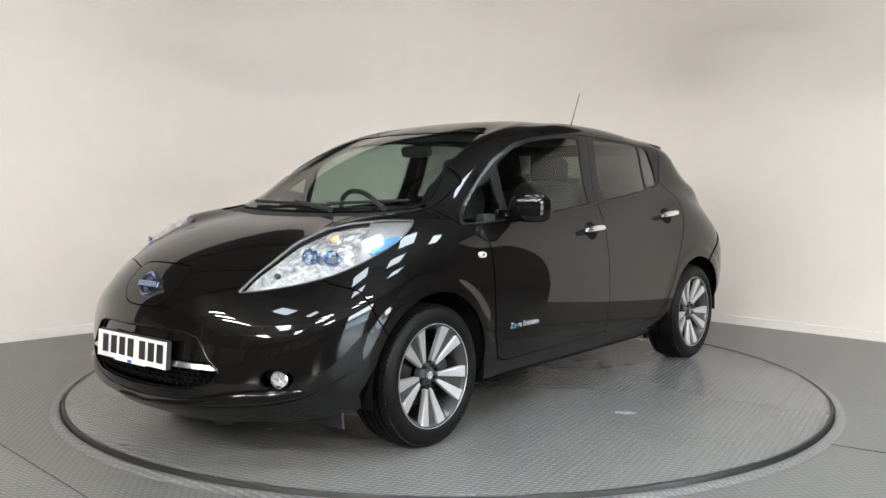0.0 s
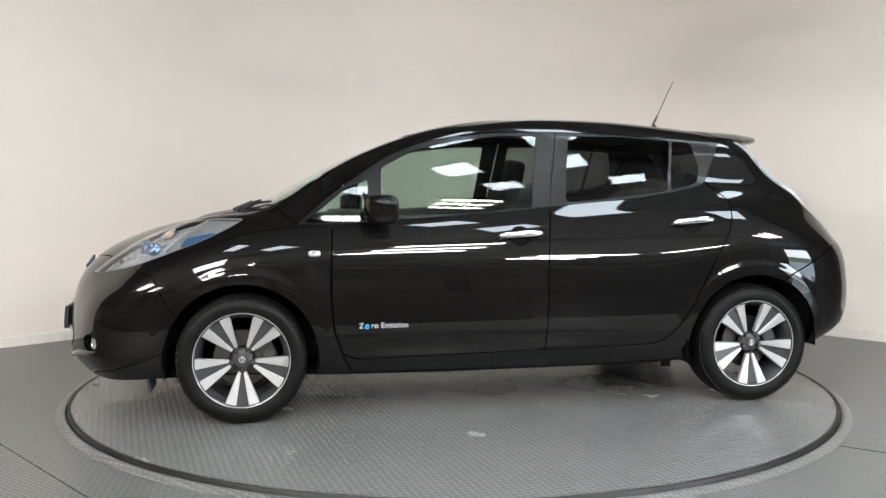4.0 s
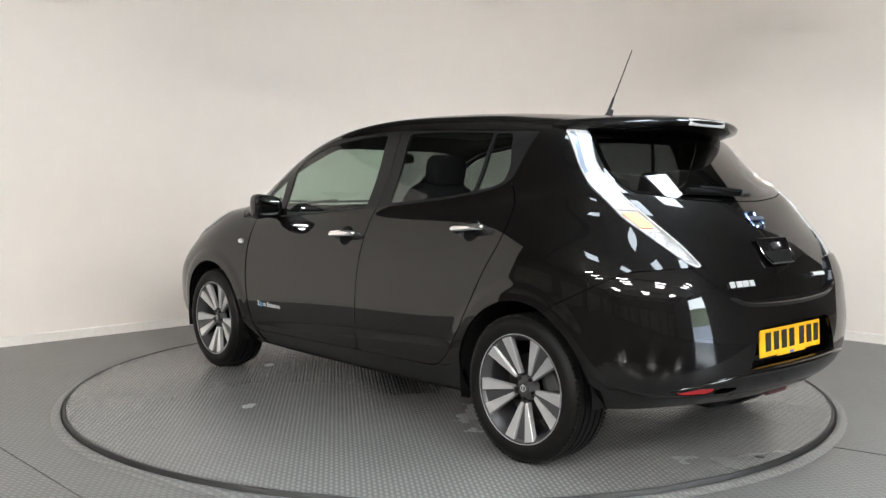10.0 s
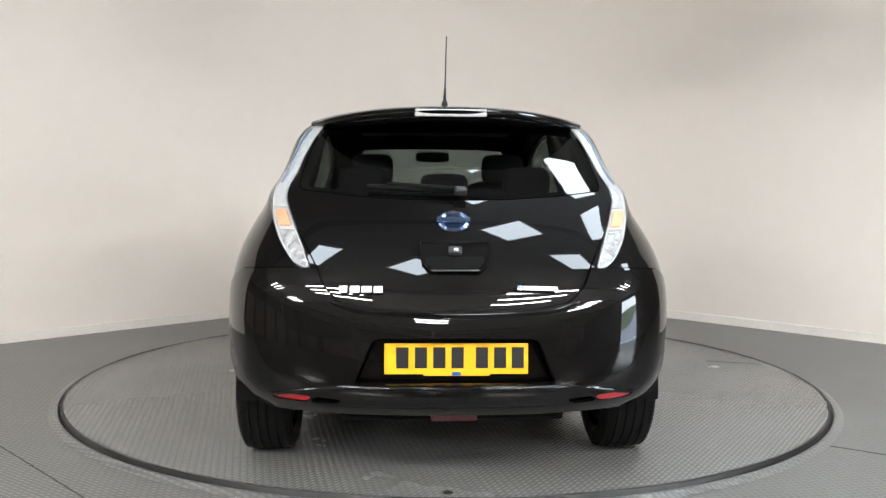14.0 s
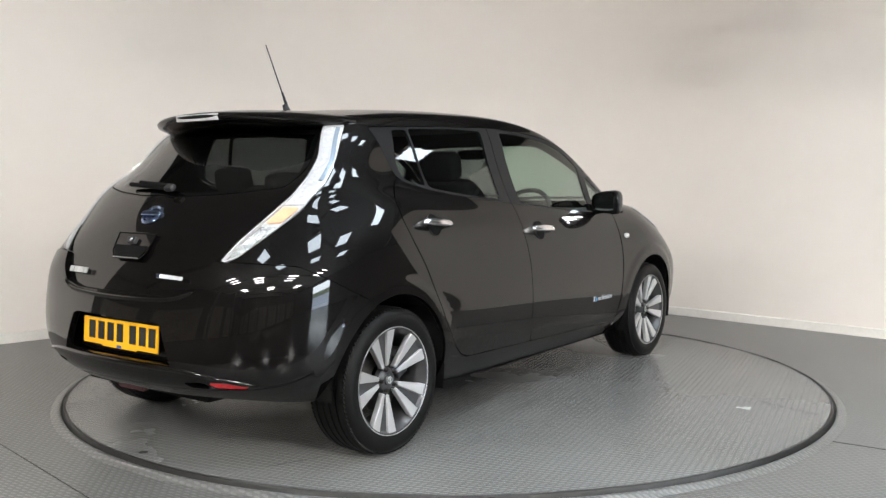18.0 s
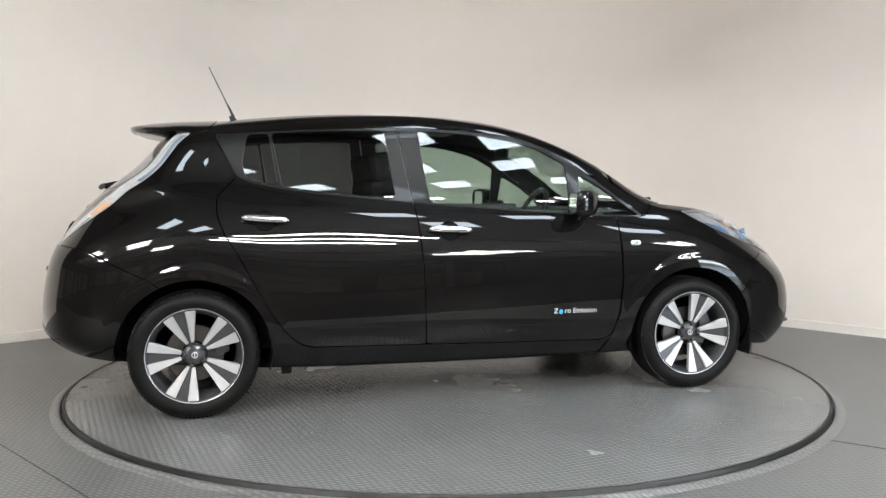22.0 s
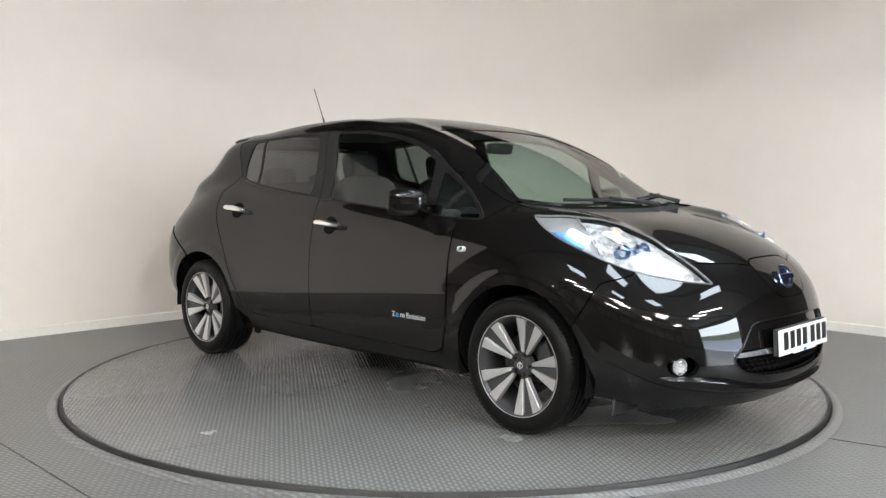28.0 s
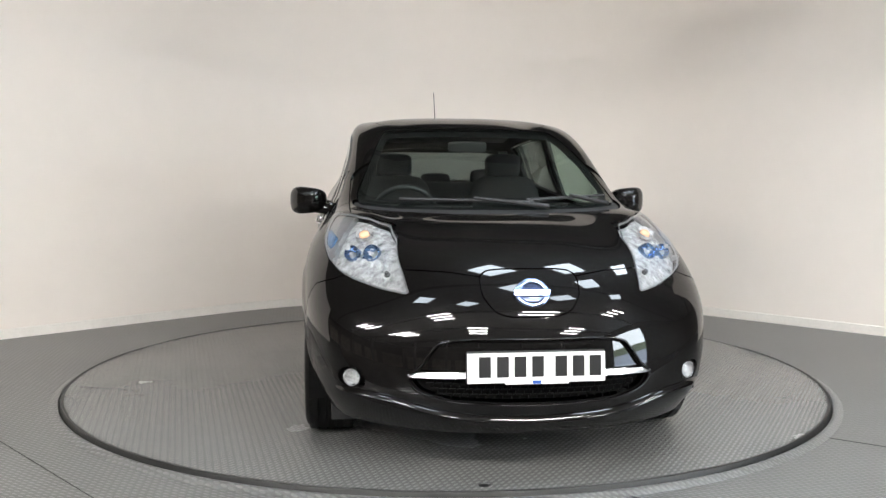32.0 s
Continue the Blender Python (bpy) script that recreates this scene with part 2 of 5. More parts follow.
def swept(name, line, inner, outer, z0, z1, mat, label, kind, bevel=0.0):
    """A wall along a plan line, between two offsets to its inside."""
    bm = bmesh.new()
    rows = []
    for i, p in enumerate(line):
        d = (line[min(i + 1, len(line) - 1)] - line[max(i - 1, 0)]).normalized()
        n = Vector((d.y, -d.x))
        rows.append([bm.verts.new((*(p + n * o), z)) for o, z in ((inner, z0), (inner, z1 - bevel), (inner - bevel, z1), (outer, z1), (outer, z0))])
    for a, b in zip(rows, rows[1:]):
        for k in range(5):
            bm.faces.new((a[k], b[k], b[(k + 1) % 5], a[(k + 1) % 5]))
    bm.faces.new(rows[0]), bm.faces.new(rows[-1])
    bmesh.ops.recalc_face_normals(bm, faces=bm.faces)
    return tagged(smooth(part(name, bm, mat), 30), label, kind=kind)


COVE = cove_line()
swept("wall_cove", COVE, 0, -.12, FLOOR_Z, 3.1, WALL, "plain white painted studio wall with a wide curved corner", "structure", .01)
swept("baseboard", COVE, .012, .001, FLOOR_Z, FLOOR_Z + .075, SKIRT, "low white skirting board along the studio wall", "structure", .006)

floor = tagged(boxed("floor", (26, 12.2, .1), pose(0, 3.4, FLOOR_Z - .05), FLOOR, bevel=0), "grey painted tread-plate floor with plate seams", kind="structure")
# added out of view: keeps lower-door reflections dark and cuts bounce light
tagged(boxed("floor_hall", (26, 17.798, .1), pose(0, -11.6, FLOOR_Z - .052), HALL_FLOOR, bevel=0), "unseen dark hall floor, added to darken reflections in the car's lower doors", kind="structure")
for k, (ax, ay, bx, by) in enumerate(((-2.3, -1.18, -1.3, -2.18), (1.72, -1.33, 4.4, -3.15), (.60, -2.07, 1.5, -2.66))):
    d = Vector((bx - ax, by - ay))
    tagged(boxed("trim", (d.length, .006 if k else .004, .002), pose((ax + bx) / 2, (ay + by) / 2, FLOOR_Z + .0012, 0, 0, math.degrees(math.atan2(d.y, d.x))), EDGE, bevel=0),
           "thin dark seam between two floor plates", kind="structure")

# hall round the studio
tagged(boxed("ceiling", (26, 30, .2), pose(0, -5.5, 4.75), CEILING, bevel=0), "pale steel roof sheet of the hall", kind="structure")
for name, size, p in (("wall_north", (26, .2, 4.7), (0, 9.6, 2.32)), ("wall_west", (.2, 30, 4.7), (-13.1, -5.5, 2.32)), 
                      ("wall_south", (26, .2, 4.7), (0, -20.6, 2.32))):
    tagged(boxed(name, size, pose(*p), HALL, bevel=0), "dark sheet-clad hall wall", kind="structure")
# panels added out of view to give the doors brown, uneven reflections
for k in range(6):
    tagged(boxed("trim", (3.4, .05, 2.5), pose(-10.6 + 4.2 * k, -20.45, 1.24), HALL_PALE, bevel=.01), "unseen brown panel added on the hall wall for the car paint to reflect", kind="structure")
    tagged(boxed("trim", (.05, 3.2, 2.5), pose(-12.95, -18.6 + 4.2 * k, 1.24), HALL_PALE, bevel=.01), "unseen brown panel added on the hall wall for the car paint to reflect", kind="structure")
for x, y in [(-8.5 + 4.25 * k, -16.2) for k in range(5)] + [(-9.6, -11.6), (-9.6, -7.2)]:
    column = new("steel_column")
    tagged(column, "grey steel column carrying the hall roof", "column", "hall columns")
    for e in (-.1, .1):
        boxed("flange", (.2, .02, 4.6), pose(x, y + e, 2.27), BEAM, column)
    boxed("web", (.02, .18, 4.6), pose(x, y, 2.27), BEAM, column)
BEAM_ROWS = [-16, -11.5, -7, -2.5, 2, 6]
for y in BEAM_ROWS:
    beam = new("roof_beam")
    tagged(beam, "grey steel roof beam under the hall ceiling", "beam", "roof beams")
    for z, w in ((4.62, .16), (4.36, .16)):
        boxed("flange", (25.8, w, .02), pose(0, y, z), BEAM, beam)
    boxed("web", (25.8, .02, .24), pose(0, y, 4.49), BEAM, beam)

# square lighting panels hung over the near side of the turntable, in rows along the two walls
def ceiling_panel():
    top = new("ceiling_light")
    tagged(top, "square lit ceiling panel in a slim white frame", "ceiling light", "ceiling lights")
    for sx, sy, px, py in ((.50, .02, 0, .24), (.50, .02, 0, -.24), (.02, .46, .24, 0), (.02, .46, -.24, 0)):
        boxed("frame", (sx, sy, .04), pose(px, py, .01), SKIRT, top, bevel=0)
    boxed("diffuser", (.46, .46, .012), pose(0, 0, 0), PANEL, top, bevel=0)
    boxed("housing", (.46, .46, .02), pose(0, 0, .025), BEAM, top, bevel=0)
    for x in (-.16, .16):
        rod("hanger", (x, 0, .03), (x, 0, 1.64), .003, .003, BEAM, top, sides=5)
    return top


PANEL_Z = 3.0
LIGHTS = [(-1.3, -3.0), (-.2, -3.85), (.75, -2.5), (.3, -1.5), (1.25, -1.2), (1.8, -1.9), (2.4, -.6), (1.6, -3.15), (3.0, -2.3)]
first_light = None
for x, y in LIGHTS:
    if first_light is None:
        first_light = ceiling_panel()
        first_light.matrix_basis = pose(x, y, PANEL_Z, 0, 0, 45)
    else:
        copy_thing(first_light, pose(x, y, PANEL_Z, 0, 0, 45))


def strip_light():
    top = new("strip_light")
    tagged(top, "long fluorescent strip light under the hall roof", "strip light", "hall strip lights")
    boxed("batten", (1.5, .14, .05), pose(0, 0, .04), SKIRT, top)
    boxed("tube", (1.46, .10, .03), pose(0, 0, 0), TUBE, top, bevel=0)
    for x in (-.6, .6):
        rod("hanger", (x, 0, .06), (x, 0, .46), .004, .004, BEAM, top, sides=5)
    return top


first_strip = None
for gx, gy in ((-6.0, -6.2), (-2.2, -7.4), (2.6, -7.4), (6.8, -5.6), (-6.5, -11.0), (0, -11.5), (6.5, -11.0)):
    for x, y in ((gx, gy - .7), (gx, gy), (gx, gy + .7)):
        if first_strip is None:
            first_strip = strip_light()
            first_strip.matrix_basis = pose(x, y, 4.2)
        else:
            copy_thing(first_strip, pose(x, y, 4.2))

# open gate in the east wall, and the yard beyond it
GATE_Y, GATE_W, GATE_H = -8.8, 4.8, 3.9
y0, y1 = GATE_Y - GATE_W / 2, GATE_Y + GATE_W / 2
for ya, yb, za, zb in ((-20.5, y0, FLOOR_Z, 4.67), (y1, 9.5, FLOOR_Z, 4.67), (y0, y1, GATE_H, 4.67)):
    tagged(boxed("wall_east", (.2, yb - ya, zb - za), pose(13.1, (ya + yb) / 2, (za + zb) / 2), HALL, bevel=0), "dark sheet-clad hall wall beside the open gate", kind="structure")
tagged(boxed("backdrop", (.05, 18, 5), pose(24, GATE_Y - 6, 6.1), DAY, bevel=0), "pale overcast sky beyond the gate", kind="structure")
# hedge, yard wall and yard ground glow as if daylight fell on them
tagged(boxed("backdrop", (.05, 18, 1.5), pose(23.9, GATE_Y - 6, 2.9), HEDGE_GLOW, bevel=0), "green hedge beyond the yard, emissive in place of daylight", kind="structure")
tagged(boxed("backdrop", (.05, 18, 2.2), pose(23.85, GATE_Y - 6, 1.07), YARD_GLOW, bevel=0), "pale yard wall, emissive in place of daylight", kind="structure")
tagged(boxed("ground", (11.2, 18, .05), pose(18.75, GATE_Y - 5, FLOOR_Z - .025), YARD_GLOW, bevel=0), "concrete yard outside the gate, emissive in place of daylight", kind="structure")

# turntable
turntable = new("turntable")
tagged(turntable, "round grey tread-plate turntable with a black rubber edge", "turntable")
RIM = 2.185
lathe("deck", [(.001, 0), (1.0, 0), (RIM - .012, 0), (RIM - .004, -.003)], DISC, turntable, steps=160)
bm = bmesh.new()
rows = []
for k in range(240):          # the bent strip round the deck stands off it unevenly
    a = 2 * math.pi * k / 240
    off = .004 * noise.noise(Vector((math.cos(a) * 3, math.sin(a) * 3, 0))) + .002 * noise.noise(Vector((math.cos(a) * 14, math.sin(a) * 14, 4)))
    up = .003 * noise.noise(Vector((math.cos(a) * 5, math.sin(a) * 5, 9)))
    rows.append([bm.verts.new((r * math.cos(a), r * math.sin(a), z)) for r, z in (
        (RIM - .017, .0006), (RIM - .013 + off * .4, .0030 + up), (RIM - .004 + off, .0026 + up), (RIM + off, -.004 + up), (RIM + .002 + off, -.022), (RIM + .007, FLOOR_Z + .0008))])
for a, b in zip(rows, rows[1:] + rows[:1]):
    for k in range(5):
        bm.faces.new((a[k], b[k], b[k + 1], a[k + 1]))
bmesh.ops.recalc_face_normals(bm, faces=bm.faces)
smooth(part("edge_strip", bm, EDGE, turntable, "dark bent edge strip"), 35)
collar = lathe("trim", [(RIM + .012, FLOOR_Z), (RIM + .012, -.015), (RIM + .016, -.013), (RIM + .032, -.014), (RIM + .036, -.017), (RIM + .06, FLOOR_Z + .001)], FLOOR, None, steps=160)
tagged(collar, "grey steel collar round the turntable", kind="structure")
for a in (-3, 177.5):
    lathe("lifting_hole", [(.001, .0012), (.016, .0012), (.02, .0008)], EDGE, turntable, "small dark lifting hole", steps=20,
          m=pose((RIM - .075) * math.cos(radians(a)), (RIM - .075) * math.sin(radians(a)), 0))
boxed("seam", (.34, .003, .0012), pose(.335, -1.935, .0008, 0, 0, 70), EDGE, turntable, "thin dark plate seam", bevel=0)
boxed("seam", (.27, .004, .0012), pose(-1.80, -.53, .0008, 0, 0, -20), EDGE, turntable, "thin dark plate seam", bevel=0)
# ---- the car's skin: rings of control points from the sill up to the roof, nose to tail along one side ----
RINGS = []
ARCH = .372


def ring(*points):
    RINGS.append(points)


ring((2.19, 0, .19), (2.165, .30, .19), (2.07, .52, .195), (1.95, .68, .205), (1.74, .775, .225), (1.35, .82, .24), (.85, .79, .215),
     (0, .785, .21), (-.85, .79, .22), (-1.35, .81, .26), (-1.72, .755, .29), (-1.92, .62, .315), (-2.03, .35, .32), (-2.06, 0, .322))
ring((2.275, 0, .30), (2.25, .30, .30), (2.155, .54, .31), (2.035, .71, .325), (1.80, .822, .34), (1.35, .862, .36), (.85, .845, .31),
     (0, .84, .305), (-.85, .845, .32), (-1.35, .87, .38), (-1.735, .838, .395), (-1.985, .688, .40), (-2.10, .36, .395), (-2.135, 0, .395))
ring((2.285, 0, .46), (2.255, .30, .46), (2.16, .55, .47), (2.045, .725, .48), (1.80, .843, .50), (1.35, .886, .52), (.85, .868, .47),
     (0, .865, .46), (-.85, .87, .47), (-1.35, .888, .54), (-1.74, .865, .55), (-2.008, .708, .54), (-2.105, .37, .53), (-2.14, 0, .53))
ring((2.25, 0, .62), (2.22, .30, .62), (2.125, .54, .62), (2.01, .715, .63), (1.78, .842, .66), (1.35, .886, .70), (.85, .872, .65),
     (0, .866, .64), (-.85, .868, .65), (-1.35, .886, .72), (-1.74, .866, .71), (-1.993, .708, .68), (-2.085, .38, .67), (-2.115, 0, .67))
ring((2.19, 0, .735), (2.16, .28, .735), (2.065, .49, .735), (1.918, .640, .76), (1.73, .784, .80), (1.35, .858, .84), (.85, .852, .81),
     (0, .846, .81), (-.85, .842, .83), (-1.35, .866, .90), (-1.735, .832, .87), (-1.968, .675, .83), (-2.034, .38, .82), (-2.060, 0, .82))
ring((2.025, 0, .86), (1.995, .26, .86), (1.915, .46, .86), (1.80, .585, .892), (1.612, .698, .938), (1.30, .80, .945), (.85, .815, .92),
     (0, .808, .94), (-.85, .797, .99), (-1.30, .799, 1.05), (-1.622, .760, 1.03), (-1.83, .648, 1.00), (-1.931, .37, .985), (-1.956, 0, .985))
ring((1.71, 0, .965), (1.69, .25, .965), (1.635, .44, .965), (1.57, .556, 1.0), (1.435, .645, 1.014), (1.25, .745, 1.005), (.85, .785, .98),
     (0, .778, 1.005), (-.85, .765, 1.055), (-1.25, .758, 1.11), (-1.53, .744, 1.12), (-1.708, .656, 1.13), (-1.79, .36, 1.125), (-1.815, 0, 1.125))
ring((1.37, 0, 1.035), (1.35, .25, 1.035), (1.31, .43, 1.043), (1.25, .55, 1.056), (1.16, .64, 1.066), (1.01, .71, 1.063), (.72, .74, 1.06),
     (0, .738, 1.09), (-.75, .722, 1.13), (-1.15, .705, 1.17), (-1.435, .71, 1.19), (-1.59, .622, 1.215), (-1.67, .35, 1.22), (-1.695, 0, 1.22))
ring((.992, 0, 1.226), (.98, .25, 1.226), (.95, .425, 1.232), (.914, .54, 1.246), (.82, .614, 1.262), (.68, .662, 1.272), (.43, .682, 1.27),
     (-.10, .677, 1.28), (-.70, .668, 1.29), (-1.08, .66, 1.30), (-1.34, .672, 1.305), (-1.50, .592, 1.315), (-1.57, .33, 1.32), (-1.59, 0, 1.32))
ring((.52, 0, 1.432), (.51, .25, 1.432), (.475, .41, 1.428), (.44, .510, 1.446), (.342, .572, 1.456), (.208, .610, 1.469), (.01, .620, 1.475),
     (-.35, .620, 1.462), (-.75, .612, 1.448), (-1.05, .597, 1.43), (-1.26, .605, 1.418), (-1.39, .535, 1.42), (-1.46, .31, 1.425), (-1.48, 0, 1.425))
ring((.11, 0, 1.529), (.10, .17, 1.529), (.05, .29, 1.53), (0, .355, 1.53), (-.10, .395, 1.527), (-.2, .418, 1.526), (-.3, .43, 1.53),
     (-.5, .435, 1.53), (-.75, .425, 1.52), (-.95, .40, 1.507), (-1.1, .385, 1.494), (-1.2, .33, 1.488), (-1.27, .2, 1.49), (-1.28, 0, 1.492))
ring((-.10, 0, 1.543), (-.105, 0, 1.543), (-.12, 0, 1.544), (-.15, 0, 1.545), (-.2, 0, 1.546), (-.27, 0, 1.548), (-.35, 0, 1.549),
     (-.5, 0, 1.549), (-.72, 0, 1.543), (-.9, 0, 1.533), (-1.0, 0, 1.525), (-1.05, 0, 1.52), (-1.08, 0, 1.517), (-1.09, 0, 1.516))


def bspline_rows(n, count, closed):
    """Weights of a uniform cubic B-spline: count places by n control points."""
    s = np.linspace(0, n, count, endpoint=False) if closed else np.linspace(0, n - 1, count)
    w = np.zeros((count, n))
    for row, t in enumerate(s):
        i = int(np.floor(t))
        f = t - i
        for k, v in zip((-1, 0, 1, 2), ((1 - f) ** 3 / 6, (3 * f ** 3 - 6 * f * f + 4) / 6, (-3 * f ** 3 + 3 * f * f + 3 * f + 1) / 6, f ** 3 / 6)):
            j = i + k
            if closed:
                w[row, j % n] += v
            elif j < 0:
                w[row, 0] += 2 * v
                w[row, 1] -= v
            elif j > n - 1:
                w[row, n - 1] += 2 * v if j == n else 3 * v
                w[row, n - 2] -= v if j == n else 2 * v
            else:
                w[row, j] += v
    return w


def skin(nu=560, nv=204):
    """The whole skin as a grid (nv, nu, 3): columns run round the car from the nose along its left side."""
    half = np.array(RINGS, float)
    right = half[:, -2:0:-1] * (1, -1, 1)
    net = np.concatenate([half, right], 1)
    over = net[::-1][1:]
    m = net.shape[1]
    over = over[:, (-np.arange(m)) % m]          # across the ridge the column on the other side goes on
    full = np.concatenate([net, over[:3]], 0)
    want, ctrl = full.copy(), full.copy()
    au, av = bspline_rows(m, m, True), bspline_rows(len(full), len(full), False)
    for _ in range(4):
        ctrl += .8 * (want - np.einsum("ab,bcd,ec->aed", av, ctrl, au))
    rows = len(net)
    # rows only as far as the ridge
    fine = np.linspace(0, rows - 1, nv)
    wv = np.zeros((nv, len(full)))
    for row, t in enumerate(fine):
        i = int(np.floor(t))
        f = t - i
        for k, v in zip((-1, 0, 1, 2), ((1 - f) ** 3 / 6, (3 * f ** 3 - 6 * f * f + 4) / 6, (-3 * f ** 3 + 3 * f * f + 3 * f + 1) / 6, f ** 3 / 6)):
            j = i + k
            if j < 0:
                wv[row, 0] += 2 * v
                wv[row, 1] -= v
            else:
                wv[row, min(j, len(full) - 1)] += v
    wu = bspline_rows(m, nu, True)
    g = np.einsum("ab,bcd,ec->aed", wv, ctrl, wu)
    # flat flares round the wheel arches
    for cx in (1.35, -1.35):
        d = np.hypot(g[..., 0] - cx, g[..., 2] - .318)
        t = ((ARCH + .090 - d) / .05).clip(0, 1)
        low = ((g[..., 2] - .30) / .12).clip(0, 1)
        g[..., 1] += np.sign(g[..., 1]) * .006 * t * t * (3 - 2 * t) * low * (np.abs(g[..., 1]) > .5)
    return g


def skin_mesh():
    """The skin as triangles with smooth normals: places, normals, faces."""
    g = skin()
    nv, nu = g.shape[:2]
    du = np.roll(g, -1, 1) - np.roll(g, 1, 1)
    dv = np.gradient(g, axis=0)
    n = np.cross(du, dv)
    n[-1] = (0, 0, 1)
    n /= np.linalg.norm(n, axis=-1, keepdims=True) + 1e-12
    i = np.arange(nv * nu).reshape(nv, nu)
    j = np.roll(i, -1, 1)
    a, b, c, d = i[:-1], j[:-1], j[1:], i[1:]
    f = np.concatenate([np.stack([a, b, c], -1).reshape(-1, 3), np.stack([a, c, d], -1).reshape(-1, 3)])
    v, n = g.reshape(-1, 3), n.reshape(-1, 3)
    mid = v[f].mean(1)
    out = (n[f].sum(1) * (mid - (0, 0, .6))).sum(1)
    if np.median(out) < 0:
        n = -n
    return v, n, f


def compact(v, n, f):
    used, back = np.unique(f, return_inverse=True)
    return v[used], n[used], back.reshape(-1, 3)


def cut(mesh, g):
    """Splits a mesh along g = 0: the part where g > 0 and the part where g < 0, with clean edges."""
    v, n, f = mesh
    if len(f) == 0:
        return mesh, mesh
    g = np.where(np.abs(g) < 1e-7, 1e-7, g)
    s = g[f] > 0
    k = s.sum(1)
    plus, minus = [f[k == 3]], [f[k == 0]]
    nv, nn, count = [], [], len(v)
    for lone, sign in ((1, True), (2, False)):
        m = f[k == lone]
        if not len(m):
            continue
        sm = s[k == lone] if sign else ~s[k == lone]
        at = sm.argmax(1)
        r = np.arange(len(m))
        a, b, c = m[r, at], m[r, (at + 1) % 3], m[r, (at + 2) % 3]
        ends = []
        for q in (b, c):
            t = (g[a] / (g[a] - g[q]))[:, None]
            nv.append(v[a] + t * (v[q] - v[a]))
            w = n[a] + t * (n[q] - n[a])
            nn.append(w / (np.linalg.norm(w, axis=1, keepdims=True) + 1e-12))
            ends.append(count + r)
            count += len(m)
        tri = np.stack([a, ends[0], ends[1]], -1)
        rest = np.concatenate([np.stack([ends[0], b, c], -1), np.stack([ends[0], c, ends[1]], -1)])
        (plus if sign else minus).append(tri)
        (minus if sign else plus).append(rest)
    v2, n2 = np.concatenate([v, *nv]), np.concatenate([n, *nn])

    def made(parts):
        f2 = np.concatenate(parts)
        return weld(*compact(v2, n2, f2)) if len(f2) else (v2[:0], n2[:0], f2)
    return made(plus), made(minus)


def weld(v, n, f):
    key = np.round(v, 6)
    _, first, back = np.unique(key, axis=0, return_index=True, return_inverse=True)
    f = back.reshape(-1)[f]
    keep = (f[:, 0] != f[:, 1]) & (f[:, 1] != f[:, 2]) & (f[:, 0] != f[:, 2])
    return v[first], n[first], f[keep]


def rounded(pts, radius=.025):
    """An outline with its corners rounded off."""
    p = np.array(pts, float)
    out = []
    for a, b, c in zip(np.roll(p, 1, 0), p, np.roll(p, -1, 0)):
        la, lc = np.linalg.norm(a - b), np.linalg.norm(c - b)
        s, e = b + (a - b) * min(radius / la, .45), b + (c - b) * min(radius / lc, .45)
        for t in (0, .25, .5, .75, 1):
            out.append((1 - t) ** 2 * s + 2 * t * (1 - t) * b + t * t * e)
    return np.array(out)


def flat(v, view):
    """The places seen along one direction: a side view turned by an angle, or from above; left and right fold together."""
    if view == "top":
        return np.stack([v[:, 0], np.abs(v[:, 1])], 1)
    a = radians(view)
    return np.stack([v[:, 0] * math.cos(a) + np.abs(v[:, 1]) * math.sin(a), v[:, 2]], 1)


def inside(v, view, pts, times=1):
    """Distance to the outline, positive inside it."""
    p, q = flat(v, view), rounded(pts, (.02, .035)[times - 1]) if times else np.array(pts, float)
    best, odd = np.full(len(p), 1e9), np.zeros(len(p), bool)
    for a, b in zip(q, np.roll(q, -1, 0)):
        d = b - a
        t = (((p - a) @ d) / (d @ d + 1e-15)).clip(0, 1)
        best = np.minimum(best, np.linalg.norm(p - a - t[:, None] * d, axis=1))
        if abs(d[1]) > 1e-12:
            odd ^= ((a[1] > p[:, 1]) != (b[1] > p[:, 1])) & (p[:, 0] < a[0] + (p[:, 1] - a[1]) / d[1] * d[0])
    return np.where(odd, best, -best)


def take(mesh, field, gap=.0045):
    """What lies inside the field, what lies outside, with a shut line of that width between them."""
    got = cut(mesh, field(mesh[0]) - gap / 2)[0]
    rest = cut(mesh, field(mesh[0]) + gap / 2)[1]
    return got, rest


def region(view, pts, xmin=-9.0, xmax=9.0, times=1):
    return lambda v: np.minimum(inside(v, view, pts, times), np.minimum(v[:, 0] - xmin, xmax - v[:, 0]))


def sides(mesh):
    return cut(mesh, mesh[0][:, 1])


